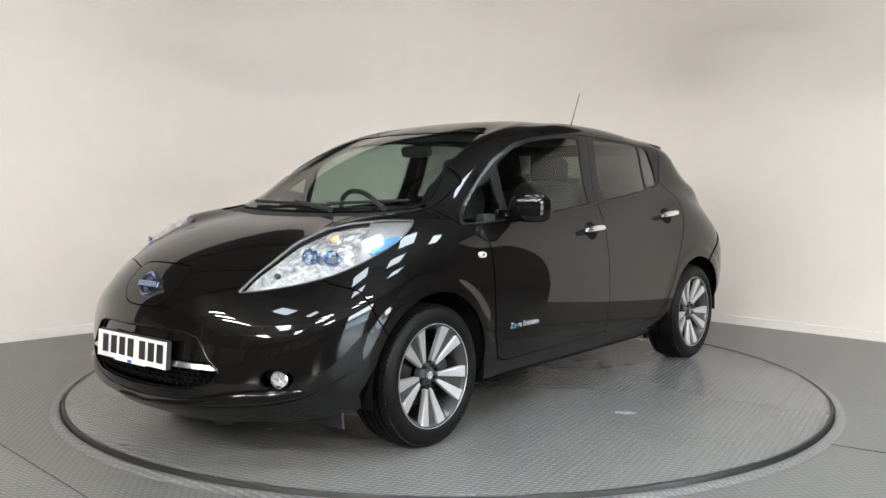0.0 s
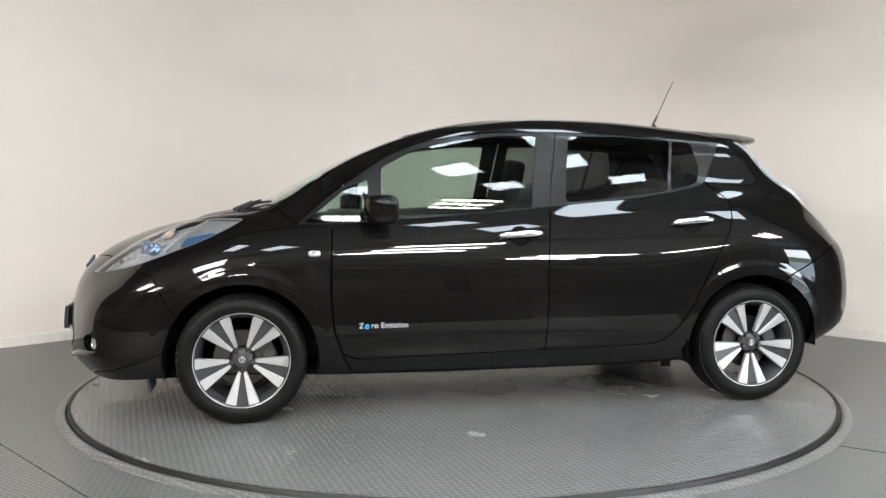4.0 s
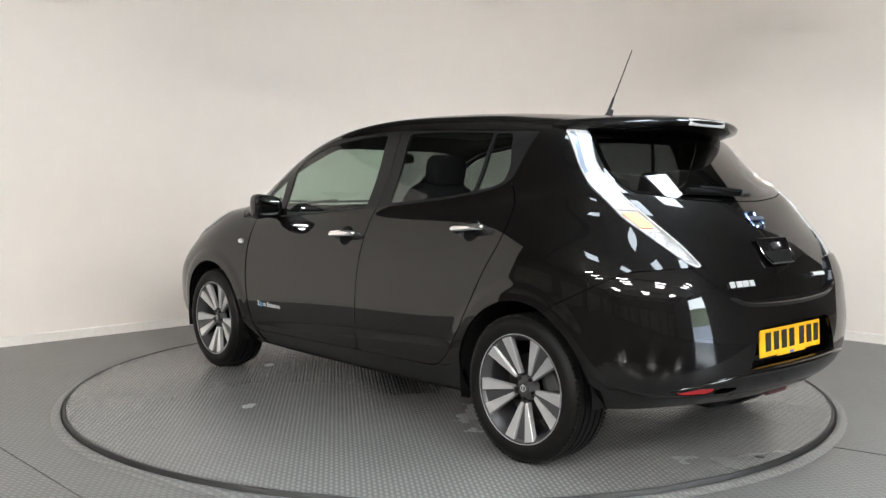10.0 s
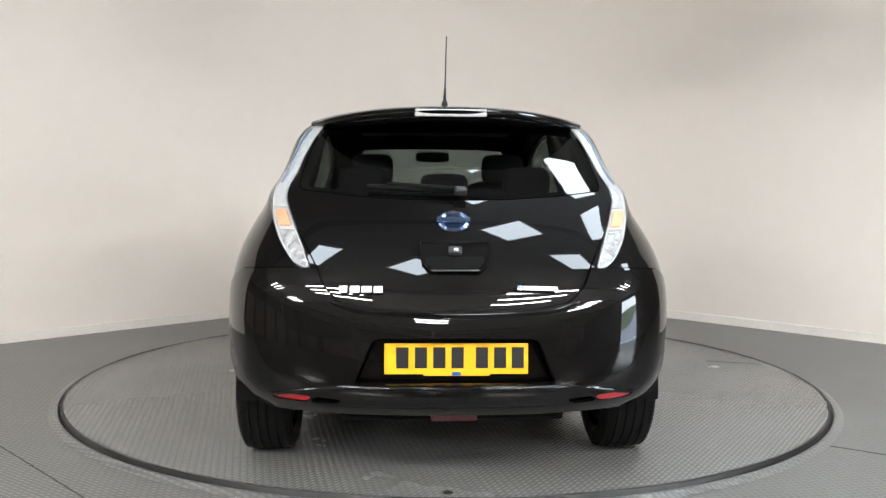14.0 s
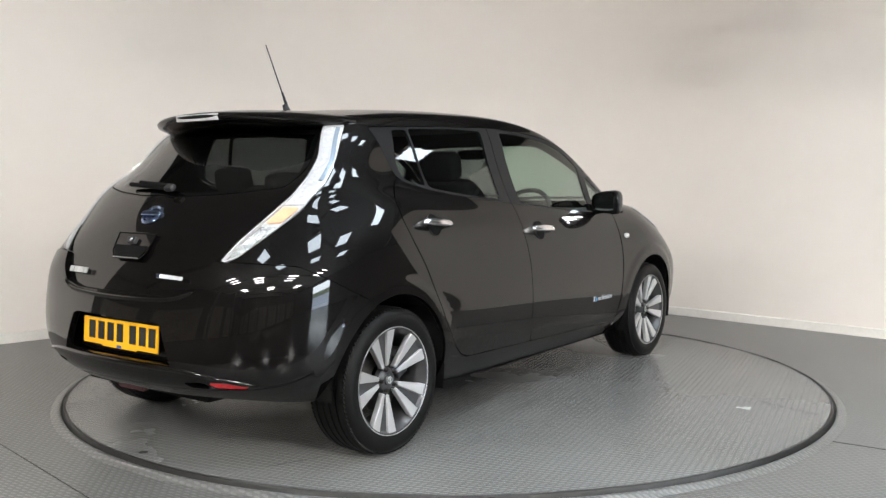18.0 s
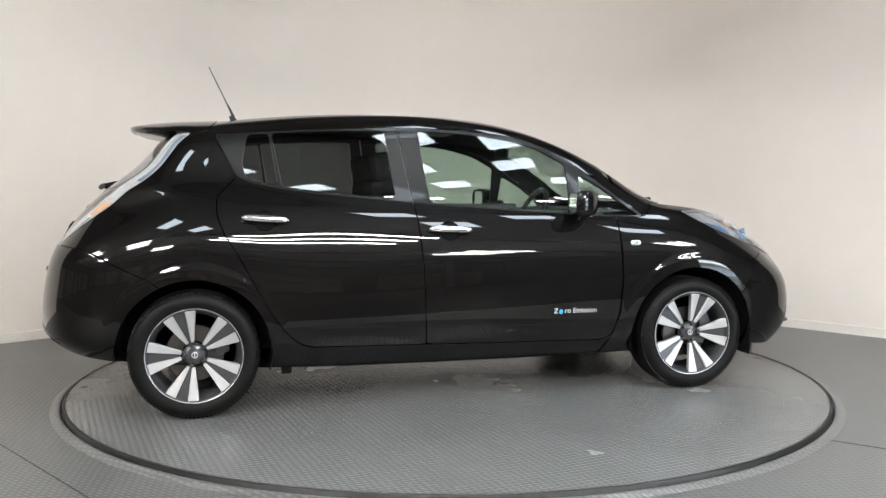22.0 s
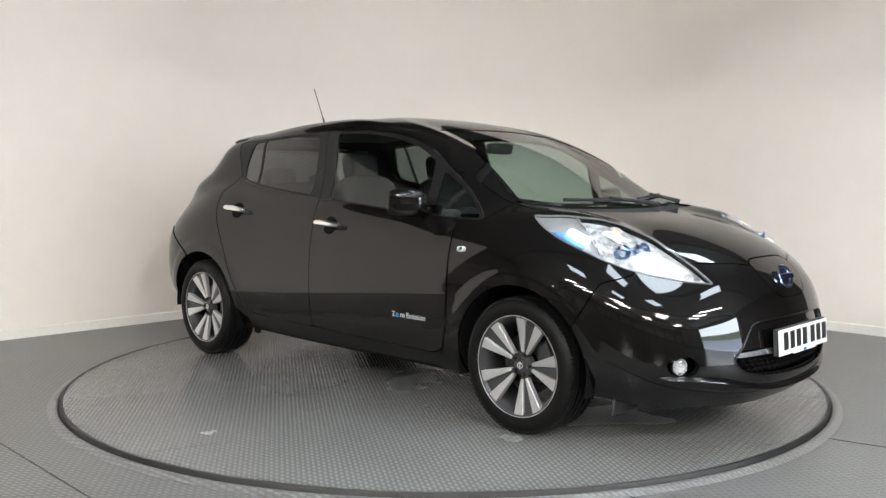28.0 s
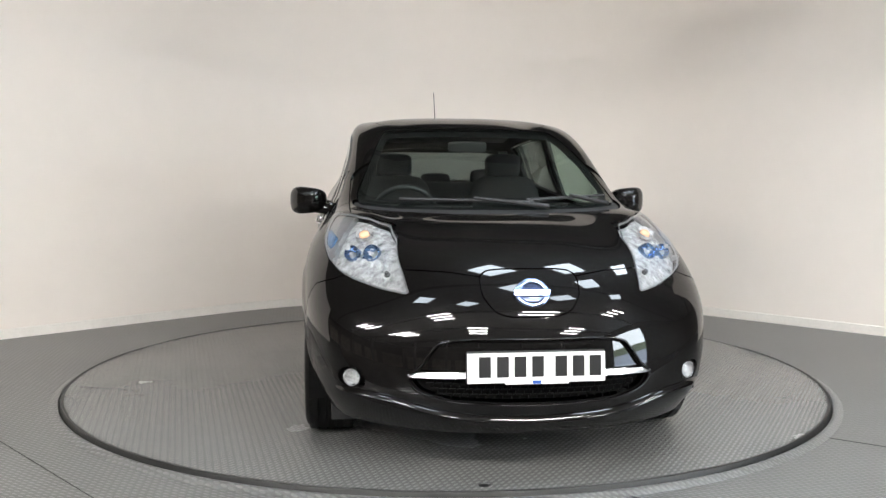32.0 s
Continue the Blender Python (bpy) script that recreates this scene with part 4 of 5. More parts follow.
def wheel(phase):
    """A wheel about its z axis, outside face at +z."""
    top = new("wheel")
    tagged(top, "two-tone alloy wheel with five twin spokes")
    half = .105
    prof = [(.228, half - .012), (.236, half + .002), (.252, half + .009), (.272, half + .010), (.290, half + .004), (.303, half - .008), (.311, half - .022)]
    for g in (-.055, -.018, .018, .055):
        prof += [(.3155, -g + .010), (.316, -g + .0045), (.309, -g + .004), (.309, -g - .004), (.316, -g - .0045)]
    prof = prof[:7] + sorted(prof[7:], key=lambda p: -p[1])
    prof += [(.311, -half + .022), (.303, -half + .008), (.285, -half - .004), (.25, -half - .004), (.228, -half + .012)]
    lathe("tyre", prof, RUBBER, top, "black road tyre", 96)
    bm = bmesh.new()
    for k in range(96):
        for sgn in (1, -1):
            a = 2 * math.pi * (k + (.5 if sgn < 0 else 0)) / 96
            m = Matrix.Rotation(a, 4, "Z") @ Matrix.Translation((.3060, 0, sgn * .078)) @ Matrix.Rotation(sgn * .5, 4, "X")
            box(bm, (.011, .0125, .036), m)
    tagged(part("tyre_tread", bm, RUBBER, top), kind="stuff")
    lathe("rim", [(.229, half - .016), (.233, half - .004), (.230, half + .001), (.224, half - .002), (.219, half - .014), (.207, half - .03), (.200, half - .07), (.198, -half + .02)],
          ALLOY_DARK, top, "dark grey painted rim barrel", 80)
    lathe("rim_lip", [(.2335, half - .003), (.2325, half + .0018), (.2298, half + .0012), (.228, half - .003)], ALLOY, top, "bright machined rim edge", 80)
    lathe("brake_disc", [(.06, .012), (.062, .02), (.138, .02), (.142, .012), (.138, .0), (.06, 0)], STEEL, top, "", 56)
    boxed("brake_caliper", (.07, .13, .06), pose(.125 * math.cos(radians(25)), .125 * math.sin(radians(25)), .012, 0, 0, 25), ALLOY_DARK, top, bevel=.012)
    lathe("hub", [(.001, half - .036), (.024, half - .036), (.034, half - .038), (.046, half - .042), (.052, half - .050), (.056, half - .07)], ALLOY_DARK, top, "", 40)
    lathe("hub_cap", [(.001, half - .027), (.018, half - .028), (.024, half - .031), (.026, half - .040)], ALLOY_DARK, top, "dark centre cap with a silver ring", 32)
    lathe("cap_ring", [(.011, half - .0265), (.0135, half - .0245), (.016, half - .0265)], ALLOY, top, "", 24)
    boxed("cap_bar", (.034, .006, .004), pose(0, 0, half - .026, 0, 0, 90), ALLOY, top, bevel=.001)
    for k in range(5):
        c = radians(phase + 72 * k)
        for sgn in (1, -1):
            bm = bmesh.new()
            spoke(bm, c + sgn * .20, c + sgn * .252, .064, .224, .0075, .0262, half - .032, half - .0035, .026)
            bmesh.ops.recalc_face_normals(bm, faces=bm.faces)
            bmesh.ops.bevel(bm, geom=bm.edges[:], offset=.0025, segments=1, affect="EDGES")
            part("spoke", bm, ALLOY, top, "machined silver spoke")
        bm = bmesh.new()
        spoke(bm, c, c, .045, .224, .011, .040, half - .044, half - .016, .03)
        bmesh.ops.recalc_face_normals(bm, faces=bm.faces)
        part("spoke_web", bm, ALLOY_DARK, top, "dark grey web between twin spokes")
        a = c + radians(36)
        bm = bmesh.new()
        bmesh.ops.create_cone(bm, cap_ends=True, segments=6, radius1=.0095, radius2=.008, depth=.026, matrix=pose(.047 * math.cos(c), .047 * math.sin(c), half - .034))
        part("wheel_nut", bm, STEEL, top)
    return top


for x, y, phase in ((1.35, 1, 270), (-1.35, 1, 270), (1.35, -1, -1), (-1.35, -1, 253)):
    w = wheel(phase if y > 0 else phase)
    w.parent = car
    turn = Matrix((((-1 if y > 0 else 1), 0, 0, 0), (0, 0, (1 if y > 0 else -1), 0), (0, 1, 0, 0), (0, 0, 0, 1)))
    w.matrix_basis = Matrix.Translation((x, y * .762, .316)) @ turn


# ---- fittings ----
def pill(name, length, height, depth, m, mat, parent, label="", bend=0.0):
    """A rounded bar along x."""
    bm = bmesh.new()
    rows = []
    for k in range(17):
        t = -1 + 2 * k / 16
        w = math.sqrt(max(0, 1 - abs(t) ** 5)) * .9 + .1 * (1 - abs(t))
        rows.append([bm.verts.new(m @ Vector((t * length / 2, math.cos(a) * height / 2 * w, math.sin(a) * depth / 2 * w + bend * (1 - t * t)))) for a in np.linspace(0, 2 * math.pi, 14, endpoint=False)])
    for a, b in zip(rows, rows[1:]):
        for k in range(14):
            bm.faces.new((a[k], a[(k + 1) % 14], b[(k + 1) % 14], b[k]))
    bm.faces.new(rows[0]), bm.faces.new(rows[-1])
    bmesh.ops.recalc_face_normals(bm, faces=bm.faces)
    return smooth(part(name, bm, mat, parent, label), 60)


def stand(place, normal, along=(1, 0, 0)):
    """A frame on the skin: x along, z out."""
    z = Vector(normal).normalized()
    x = (Vector(along) - z * Vector(along).dot(z)).normalized()
    y = z.cross(x)
    return Matrix(((x.x, y.x, z.x, place[0]), (x.y, y.y, z.y, place[1]), (x.z, y.z, z.z, place[2]), (0, 0, 0, 1)))


SV, SN, _ = SKIN
SV3, SN3 = np.asarray(SV), np.asarray(SN)


def sampled(ok, plane, a, b, spread=.014):
    """Place and normal of the skin at a point of one view, evened over its neighbourhood."""
    d = np.where(ok, (plane[:, 0] - a) ** 2 + (plane[:, 1] - b) ** 2, 9)
    near = np.argpartition(d, 40)[:40]
    w = np.exp(-d[near] / (2 * spread ** 2)) + 1e-9
    base = np.stack([np.ones(40), plane[near, 0] - a, plane[near, 1] - b], 1)
    fit = np.linalg.lstsq(base * w[:, None], SV3[near] * w[:, None], rcond=None)[0]
    return Vector(fit[0]), Vector((SN3[near] * w[:, None]).sum(0)).normalized()


FRONT_PLANE = np.stack([np.abs(SV3[:, 1]), SV3[:, 2]], 1)
TOP_PLANE = SV3[:, :2]
LEFT = SV3[:, 1] >= 0
for s in (1, -1):
    for (xa, za), (xb, zb), door in (((.095, .898), (-.165, .912), doors[0 if s > 0 else 1]), ((-.865, .962), (-1.13, .978), doors[2 if s > 0 else 3])):
        p, n = on_skin(SV, SN, 0, (xa + xb) / 2, (za + zb) / 2, s > 0)
        m = stand(p, n, (xa - xb, 0, za - zb))
        pill("door_handle", .235, .036, .022, m @ pose(0, 0, .034, 0, 0, 0), CHROME, door, "chrome pull handle", .008)
        for e in (-.092, .092):
            boxed("handle_foot", (.03, .026, .036), m @ pose(e, 0, .014), CHROME, door, bevel=.006)
        # flat dark disc on the door skin gives the handle cup its shade
        lathe("cup_shade", [(.001, .0035), (.044, .0035), (.046, .003)], DARK, door, "flat dark disc standing in for the shaded cup behind the handle", 32, m @ Matrix.Diagonal((1.1, 1.0, 1, 1)))
        lathe("cup_edge", [(.045, .002), (.0475, .0065), (.052, .001)], PAINT, door, "", 40, m @ Matrix.Diagonal((1.1, 1.0, 1, 1)))
    # side indicator
    p, n = on_skin(SV, SN, 0, 1.005, .832, s > 0)
    wing_m = stand(p, n)
    pill("side_indicator", .062, .03, .016, wing_m @ pose(0, 0, .003), TAIL_WHITE, car, "small oval side indicator")
    pill("indicator_centre", .026, .014, .016, wing_m @ pose(0, 0, .0065), CHROME, car)
    # fog lamp
    m = Matrix.Translation((2.062, .677 * s, .392)) @ Vector((.9, .40 * s, 0)).to_track_quat("Z", "Y").to_matrix().to_4x4()
    fog = lathe("fog_light", [(.037, -.03), (.037, .004), (.034, .008), (.0315, .002)], CHROME, car, "round chrome-ringed fog light", 36, m)
    lathe("fog_bowl", [(.001, -.022), (.02, -.018), (.034, .0)], LAMP_CHROME, fog, "", 32, m)
    lathe("fog_lens", [(.001, .009), (.02, .007), (.035, .002)], LENS, fog, "", 32, m)
    # door mirror
    mir = new("door_mirror")
    mir.parent = car
    tagged(mir, "black door mirror on a short arm")
    bm = bmesh.new()
    bmesh.ops.create_uvsphere(bm, u_segments=36, v_segments=20, radius=1)
    for v in bm.verts:
        x, y, z = v.co
        sq = lambda t, e: math.copysign(abs(t) ** e, t)
        x, y, z = sq(x, .62), sq(y, .62), sq(z, .62)
        x = x * .075 if x > 0 else x * .045
        x += .018 * (1 - abs(y)) - .02 * y * y
        v.co = (.665 + x - .03 * max(0, y), s * (.885 + y * .098), 1.048 + z * (.070 + .010 * y))
    bmesh.ops.recalc_face_normals(bm, faces=bm.faces)
    smooth(part("housing", bm, PAINT, mir, "glossy black mirror housing"), 80)
    prism("mirror_face", [(.076 * math.copysign(abs(math.cos(a)) ** .6, math.cos(a)), .052 * math.copysign(abs(math.sin(a)) ** .6, math.sin(a))) for a in np.linspace(0, 2 * math.pi, 28, endpoint=False)],
          .004, Matrix.Translation((.616, .885 * s, 1.05)) @ Vector((-1, -.12 * s, .03)).to_track_quat("Z", "Y").to_matrix().to_4x4() @ pose(0, 0, 0, 0, 0, 90) @ pose(0, 0, 0, 0, 0, -90 if True else 0), MIRROR, mir, "mirror glass")
    rod("arm", (.69, .74 * s, .995), (.675, .84 * s, 1.01), .032, .03, PAINT, mir)
    boxed("base", (.13, .03, .075), pose(.70, .762 * s, 1.0, 0, 0, 0), PAINT, mir, bevel=.012)

# badges
def badge(place, normal, size, mat, name, label):
    m = stand(place, normal, (0, 1, 0))
    bm = bmesh.new()
    for k in range(40):
        a0, a1 = 2 * math.pi * k / 40, 2 * math.pi * (k + 1) / 40
        quad = []
        for r, z in ((size * .33, .003), (size * .41, .011), (size * .5, .003)):
            quad.append([(r * math.cos(a) * 1.06, r * math.sin(a) * .92, z) for a in (a0, a1)])
        for lo, hi in zip(quad, quad[1:]):
            bm.faces.new([bm.verts.new(m @ Vector(c)) for c in (lo[0], lo[1], hi[1], hi[0])])
    bmesh.ops.remove_doubles(bm, verts=bm.verts, dist=1e-5)
    bmesh.ops.recalc_face_normals(bm, faces=bm.faces)
    ob = smooth(part(name, bm, mat, car, label), 80)
    boxed("bar", (size * 1.10, size * .22, .014), m @ pose(0, 0, .007), mat, ob, bevel=.004)
    lathe("backing", [(.001, .003), (size * .3, .003), (size * .35, .0022)], BADGE_BLUE, ob, "dark blue backing", 32, m @ Matrix.Diagonal((1.06, .92, 1, 1)))
    return ob


p, n = on_skin(SV, SN, 90, .0, .731)
badge((2.203, 0, .727), (.93, 0, .37), .125, BLUE_CHROME, "badge", "blue-chrome ring and bar badge")
badge((-1.917, 0, 1.022), (-.72, 0, .69), .115, BLUE_CHROME, "badge", "blue-chrome ring and bar badge")

# number plates: plain bars for the registration
def number_plate(m, mat, label):
    plate = boxed("number_plate", (.52, .111, .006), m, mat, car, label, bevel=.002)
    for x in (-.195, -.128, -.062, .004, .092, .158, .222):
        boxed("bar", (.044, .076, .002), m @ pose(x, .004, .0035), PLATE_BLACK, plate, bevel=0)
    boxed("strip", (.24, .014, .004), m @ pose(0, -.054, .002), mat, plate, bevel=0)
    boxed("strip_mark", (.032, .012, .005), m @ pose(0, -.054, .0025), BLUE_PRINT, plate, bevel=0)
    return plate


fm = Matrix.Translation((2.298, 0, .464)) @ Matrix(((0, 0, 1, 0), (1, 0, 0, 0), (0, 1, 0, 0), (0, 0, 0, 1))) @ pose(0, 0, 0, -4)
number_plate(fm, PLATE_WHITE, "white front number plate")
boxed("plate_holder", (.524, .118, .022), fm @ pose(0, .002, -.0145), PLASTIC, car, bevel=.006)
rm = Matrix.Translation((-2.092, -.004, .533)) @ Matrix(((0, 0, -1, 0), (-1, 0, 0, 0), (0, 1, 0, 0), (0, 0, 0, 1))) @ pose(0, 0, 0, -3)
number_plate(rm, PLATE_YELLOW, "yellow rear number plate")

# grille mesh and chrome strip
def front_at(y, z):
    """How far forward the nose reaches at a place of the front view."""
    return sampled(LEFT & (SV3[:, 0] > 1.2), FRONT_PLANE, abs(y), z)[0].x


for s in (1, -1):
    bm = bmesh.new()
    rows = []
    for k in range(13):
        y = .25 + .222 * k / 12
        h = .0115 * (1 - .15 * k / 12) if k < 12 else .003
        x = front_at(y, .43) - .004
        zc = .432 - .006 * (k / 12)
        rows.append([bm.verts.new((x + dx, y * s, zc + dz)) for dx, dz in ((-.012, h), (.001, h * .95), (.006, 0), (.010, -h * .9), (-.012, -h))])
    for a, b in zip(rows, rows[1:]):
        for k in range(4):
            bm.faces.new((a[k], a[k + 1], b[k + 1], b[k]))
    bmesh.ops.recalc_face_normals(bm, faces=bm.faces)
    smooth(part("chrome_strip", bm, SATIN_CHROME, car, "bright chrome grille strip"), 50)
bm = bmesh.new()
for row in range(4):
    z = .345 + row * .02
    for k in range(26):
        y = -.42 + .84 * (k + .5 * (row % 2)) / 26
        if abs(y) < .40 - (.03 if row == 0 else 0):
            box(bm, (.012, .024, .005), pose(front_at(abs(y), z) - .035, y, z + .007))
            box(bm, (.012, .004, .018), pose(front_at(abs(y), z) - .035, y + .014, z))
tagged(part("grille_mesh", bm, DARK, car, "black honeycomb lower grille"), kind="stuff")
# raised lips and creases along the bumpers
def ridge(name, points, section, place, mat, label, steps=48):
    """A moulded edge along the bumper: points (y, z) from the middle out to one side, mirrored."""
    py, pz = [p[0] for p in points], [p[1] for p in points]
    bm = bmesh.new()
    rows = []
    for k in range(steps + 1):
        y = py[-1] * (2 * k / steps - 1)
        z = float(np.mean([np.interp(abs(abs(y) + e), py, pz) for e in (-.06, -.03, 0, .03, .06)]))
        fade = min(1.0, (py[-1] - abs(y)) / .05 + .05)
        p, n = place(abs(y), z)
        n = Vector((n.x, math.copysign(n.y, y), n.z))
        p = Vector((p.x, y, z))
        rows.append([bm.verts.new(p + n * (o * fade if o > 0 else o) + Vector((0, 0, dz * (.4 + .6 * fade)))) for o, dz in section])
    for a, b in zip(rows, rows[1:]):
        for k in range(len(section) - 1):
            bm.faces.new((a[k], a[k + 1], b[k + 1], b[k]))
    bmesh.ops.recalc_face_normals(bm, faces=bm.faces)
    return smooth(part(name, bm, mat, car, label), 55)


def nose_at(y, z):
    return sampled(LEFT & (SV3[:, 0] > 1.2), FRONT_PLANE, y, z)


def rear_at(y, z):
    p, n = sampled(LEFT & (SV3[:, 0] < -1.2), FRONT_PLANE, abs(y), z)
    return Vector((p.x, y, z)), Vector((n.x, math.copysign(n.y, y), n.z))


ridge("front_lip", [(0, .258), (.25, .272), (.42, .300), (.52, .330), (.64, .342), (.74, .346)], [(-.02, .016), (.006, .012), (.018, .004), (.02, -.004), (.004, -.014), (-.03, -.02)], nose_at, PAINT, "glossy black front lip")
ridge("rear_crease", [(0, .689), (.17, .691), (.36, .70), (.44, .724), (.47, .75)], [(-.02, .012), (.010, .009), (.016, .003), (.012, -.006), (-.01, -.03)], rear_at, PAINT, "glossy black bumper ledge")
ridge("rear_lip", [(0, .434), (.27, .433), (.44, .431), (.60, .409), (.72, .385)], [(-.02, .014), (.008, .010), (.014, .003), (.012, -.004), (-.02, -.03)], rear_at, PAINT, "glossy black lower bumper edge")

# moulded edge round the grille opening
for s in (1, -1):
    bm = bmesh.new()
    rows = []
    path = [(.0, .563), (.12, .563), (.24, .561), (.31, .557), (.362, .543), (.395, .505), (.425, .46), (.462, .425), (.470, .405), (.45, .375), (.42, .356), (.36, .338), (.315, .328), (.10, .316), (0, .315)]
    for k in range(57):
        q = k / 56 * (len(path) - 1)
        i = min(int(q), len(path) - 2)
        y, z = (path[i][j] + (path[i + 1][j] - path[i][j]) * (q - i) for j in (0, 1))
        d = Vector((0, path[i + 1][0] - path[i][0], path[i + 1][1] - path[i][1])).normalized()
        p, n = nose_at(y, z)
        side = n.cross(d).normalized()
        fat = .6 + .4 * math.sin(math.pi * k / 56)
        rows.append([bm.verts.new(Vector((c.x, c.y * s, c.z))) for c in (p + (n * (math.cos(w) * .004) + side * (math.sin(w) * .006)) * fat for w in np.linspace(0, 2 * math.pi, 9)[:-1])])
    for a, b in zip(rows, rows[1:]):
        for j in range(8):
            bm.faces.new((a[j], a[(j + 1) % 8], b[(j + 1) % 8], b[j]))
    bmesh.ops.recalc_face_normals(bm, faces=bm.faces)
    smooth(part("grille_surround", bm, PAINT, car, "glossy black edge of the grille opening"), 70)

# wipers
def wiper(a, b, pivot, mat=PLASTIC):
    ob = rod("wiper", a, b, .009, .006, mat, car, "black wiper")
    rod("wiper_arm", pivot, (Vector(a) * .45 + Vector(b) * .55 + Vector((0, 0, .012))), .013, .008, mat, ob)
    return ob


def on_screen(y, z, out=.014):
    p, n = on_skin(SV, SN, 90, abs(y), z)
    return Vector((p.x + n.x * out, y, p.z + n.z * out))


wiper(on_screen(-.44, 1.052), on_screen(.20, 1.044), on_screen(.26, 1.022))
wiper(on_screen(.16, 1.050), on_screen(.585, 1.072), on_screen(.56, 1.032))
rear_wiper = rod("rear_wiper", (-1.795, .33, 1.152), (-1.83, -.02, 1.135), .010, .012, DARK, car, "black rear wiper")
rod("wiper_arm", (-1.80, .25, 1.162), (-1.843, -.03, 1.142), .008, .013, DARK, rear_wiper)
boxed("wiper_foot", (.035, .05, .025), pose(-1.85, -.03, 1.138, 0, -40, 0), PLASTIC, rear_wiper, bevel=.01)

# aerial
rod("aerial_base", (-1.12, 0, 1.50), (-1.145, 0, 1.545), .022, .012, PLASTIC, car, "black rubber aerial foot")
aerial = rod("aerial", (-1.128, 0, 1.535), (-1.16, 0, 1.605), .008, .005, PLASTIC, car, "thin black roof aerial")
rod("mast", (-1.159, 0, 1.60), (-1.262, 0, 1.820), .0032, .0024, PLASTIC, aerial)

# spoiler
bm = bmesh.new()
rows = []
for k in range(33):
    y = -.588 + 1.176 * k / 32
    u = abs(y / .588)
    xl = -1.22 - .05 * u ** 4
    xr = -1.385 - .30 * (1 - u ** 3.2)
    zl = sampled(LEFT & (SV3[:, 2] > 1.3), TOP_PLANE, xl, min(abs(y), .575))[0].z + .003
    top = 1.472 - .046 * u ** 2
    grow = 1 - .75 * u ** 6
    rows.append([bm.verts.new(c) for c in ((xl, y, zl), (xl * .6 + xr * .4, y, zl * .6 + top * .4 + .006 * grow), (xl * .3 + xr * .7, y, zl * .3 + top * .7 + .005 * grow), (xr + .03, y, top), (xr + .008, y, top - .006), (xr, y, top - .016 * grow),
                                           (xr + .006, y, top - .032 * grow), (xr + .03, y, top - .042 * grow), (-1.44 + .10 * u ** 4, y * .985, top - .072 + .03 * u ** 4), (-1.36 + .07 * u ** 4, y * .97, top - .062 + .02 * u ** 4))])
for a, b in zip(rows, rows[1:]):
    for k in range(9):
        bm.faces.new((a[k], a[k + 1], b[k + 1], b[k]))
bm.faces.new(rows[0]), bm.faces.new(rows[-1])
bmesh.ops.recalc_face_normals(bm, faces=bm.faces)
spoiler = smooth(part("roof_spoiler", bm, PAINT, car, "glossy black roof spoiler"), 50)
boxed("brake_light", (.014, .29, .030), pose(-1.674, 0, 1.449, 0, -8, 0), TAIL_WHITE, spoiler, "clear high-level brake light", bevel=.005)

# tailgate handle panel, badges, lower tail
grip = stand(*rear_at(0, .898), (0, -1, 0))
OUTLINE = [(-.128, .055), (-.118, -.03), (-.09, -.062), (.09, -.062), (.118, -.03), (.128, .055)]
prism("tailgate_handle", OUTLINE, .004, grip, PAINT, car, "gloss black tailgate handle recess", .001)
# flat dark plate gives the finger recess its shade; nothing is hollowed out
prism("cavity_shade", [(-.110, -.004), (-.106, -.03), (-.082, -.056), (.082, -.056), (.106, -.03), (.110, -.004)], .004, grip @ pose(0, 0, .003), DARK, car, "flat dark plate standing in for the shaded finger recess", .001)
for a, b in zip(OUTLINE, OUTLINE[1:] + OUTLINE[:1]):
    rod("recess_edge", grip @ Vector((*a, .004)), grip @ Vector((*b, .004)), .0036, .0036, PAINT, car, sides=8)
# chrome rod stands in for the bright line on the black tray's edge
rod("bright_edge_line", grip @ Vector((-.088, -.061, .006)), grip @ Vector((.088, -.061, .006)), .0035, .0035, CHROME, car, "thin bright line added along the recess's lower edge", sides=8)
boxed("camera_pod", (.05, .03, .022), grip @ pose(0, .016, .012), PLASTIC, car, "small black reversing camera", bevel=.006)
lathe("camera_lens", [(.001, .004), (.006, .003), (.009, 0)], CHROME, car, "", 16, grip @ pose(.005, .016, .023))


for k, w in enumerate((.026, .03, .034, .028)):
    p, n = rear_at(.405 - .042 * k, .780)
    boxed("model_letter_block", (w + .004, .025, .004), stand(p, n, (0, -1, 0)) @ pose(0, 0, .002), ALLOY, car, "plain silver block of a model badge", bevel=.001)
p, n = rear_at(-.27, .785)
mark = stand(p, n, (0, -1, 0))
boxed("tail_badge", (.15, .016, .003), mark @ pose(.03, 0, .002), DECAL_SILVER, car, "small silver and blue tail badge", bevel=.001)
boxed("tail_badge_mark", (.022, .014, .004), mark @ pose(-.035, 0, .0025), BLUE_CHROME, car, "", bevel=.001)
boxed("rear_fog_light", (.03, .17, .035), pose(-2.03, 0, .308, 0, -10, 0), DARK_RED, car, "dark red rear fog light", bevel=.008)
boxed("rear_diffuser", (.10, .84, .05), pose(-1.93, 0, .300), DARK, car, "black lower rear valance", bevel=.02)

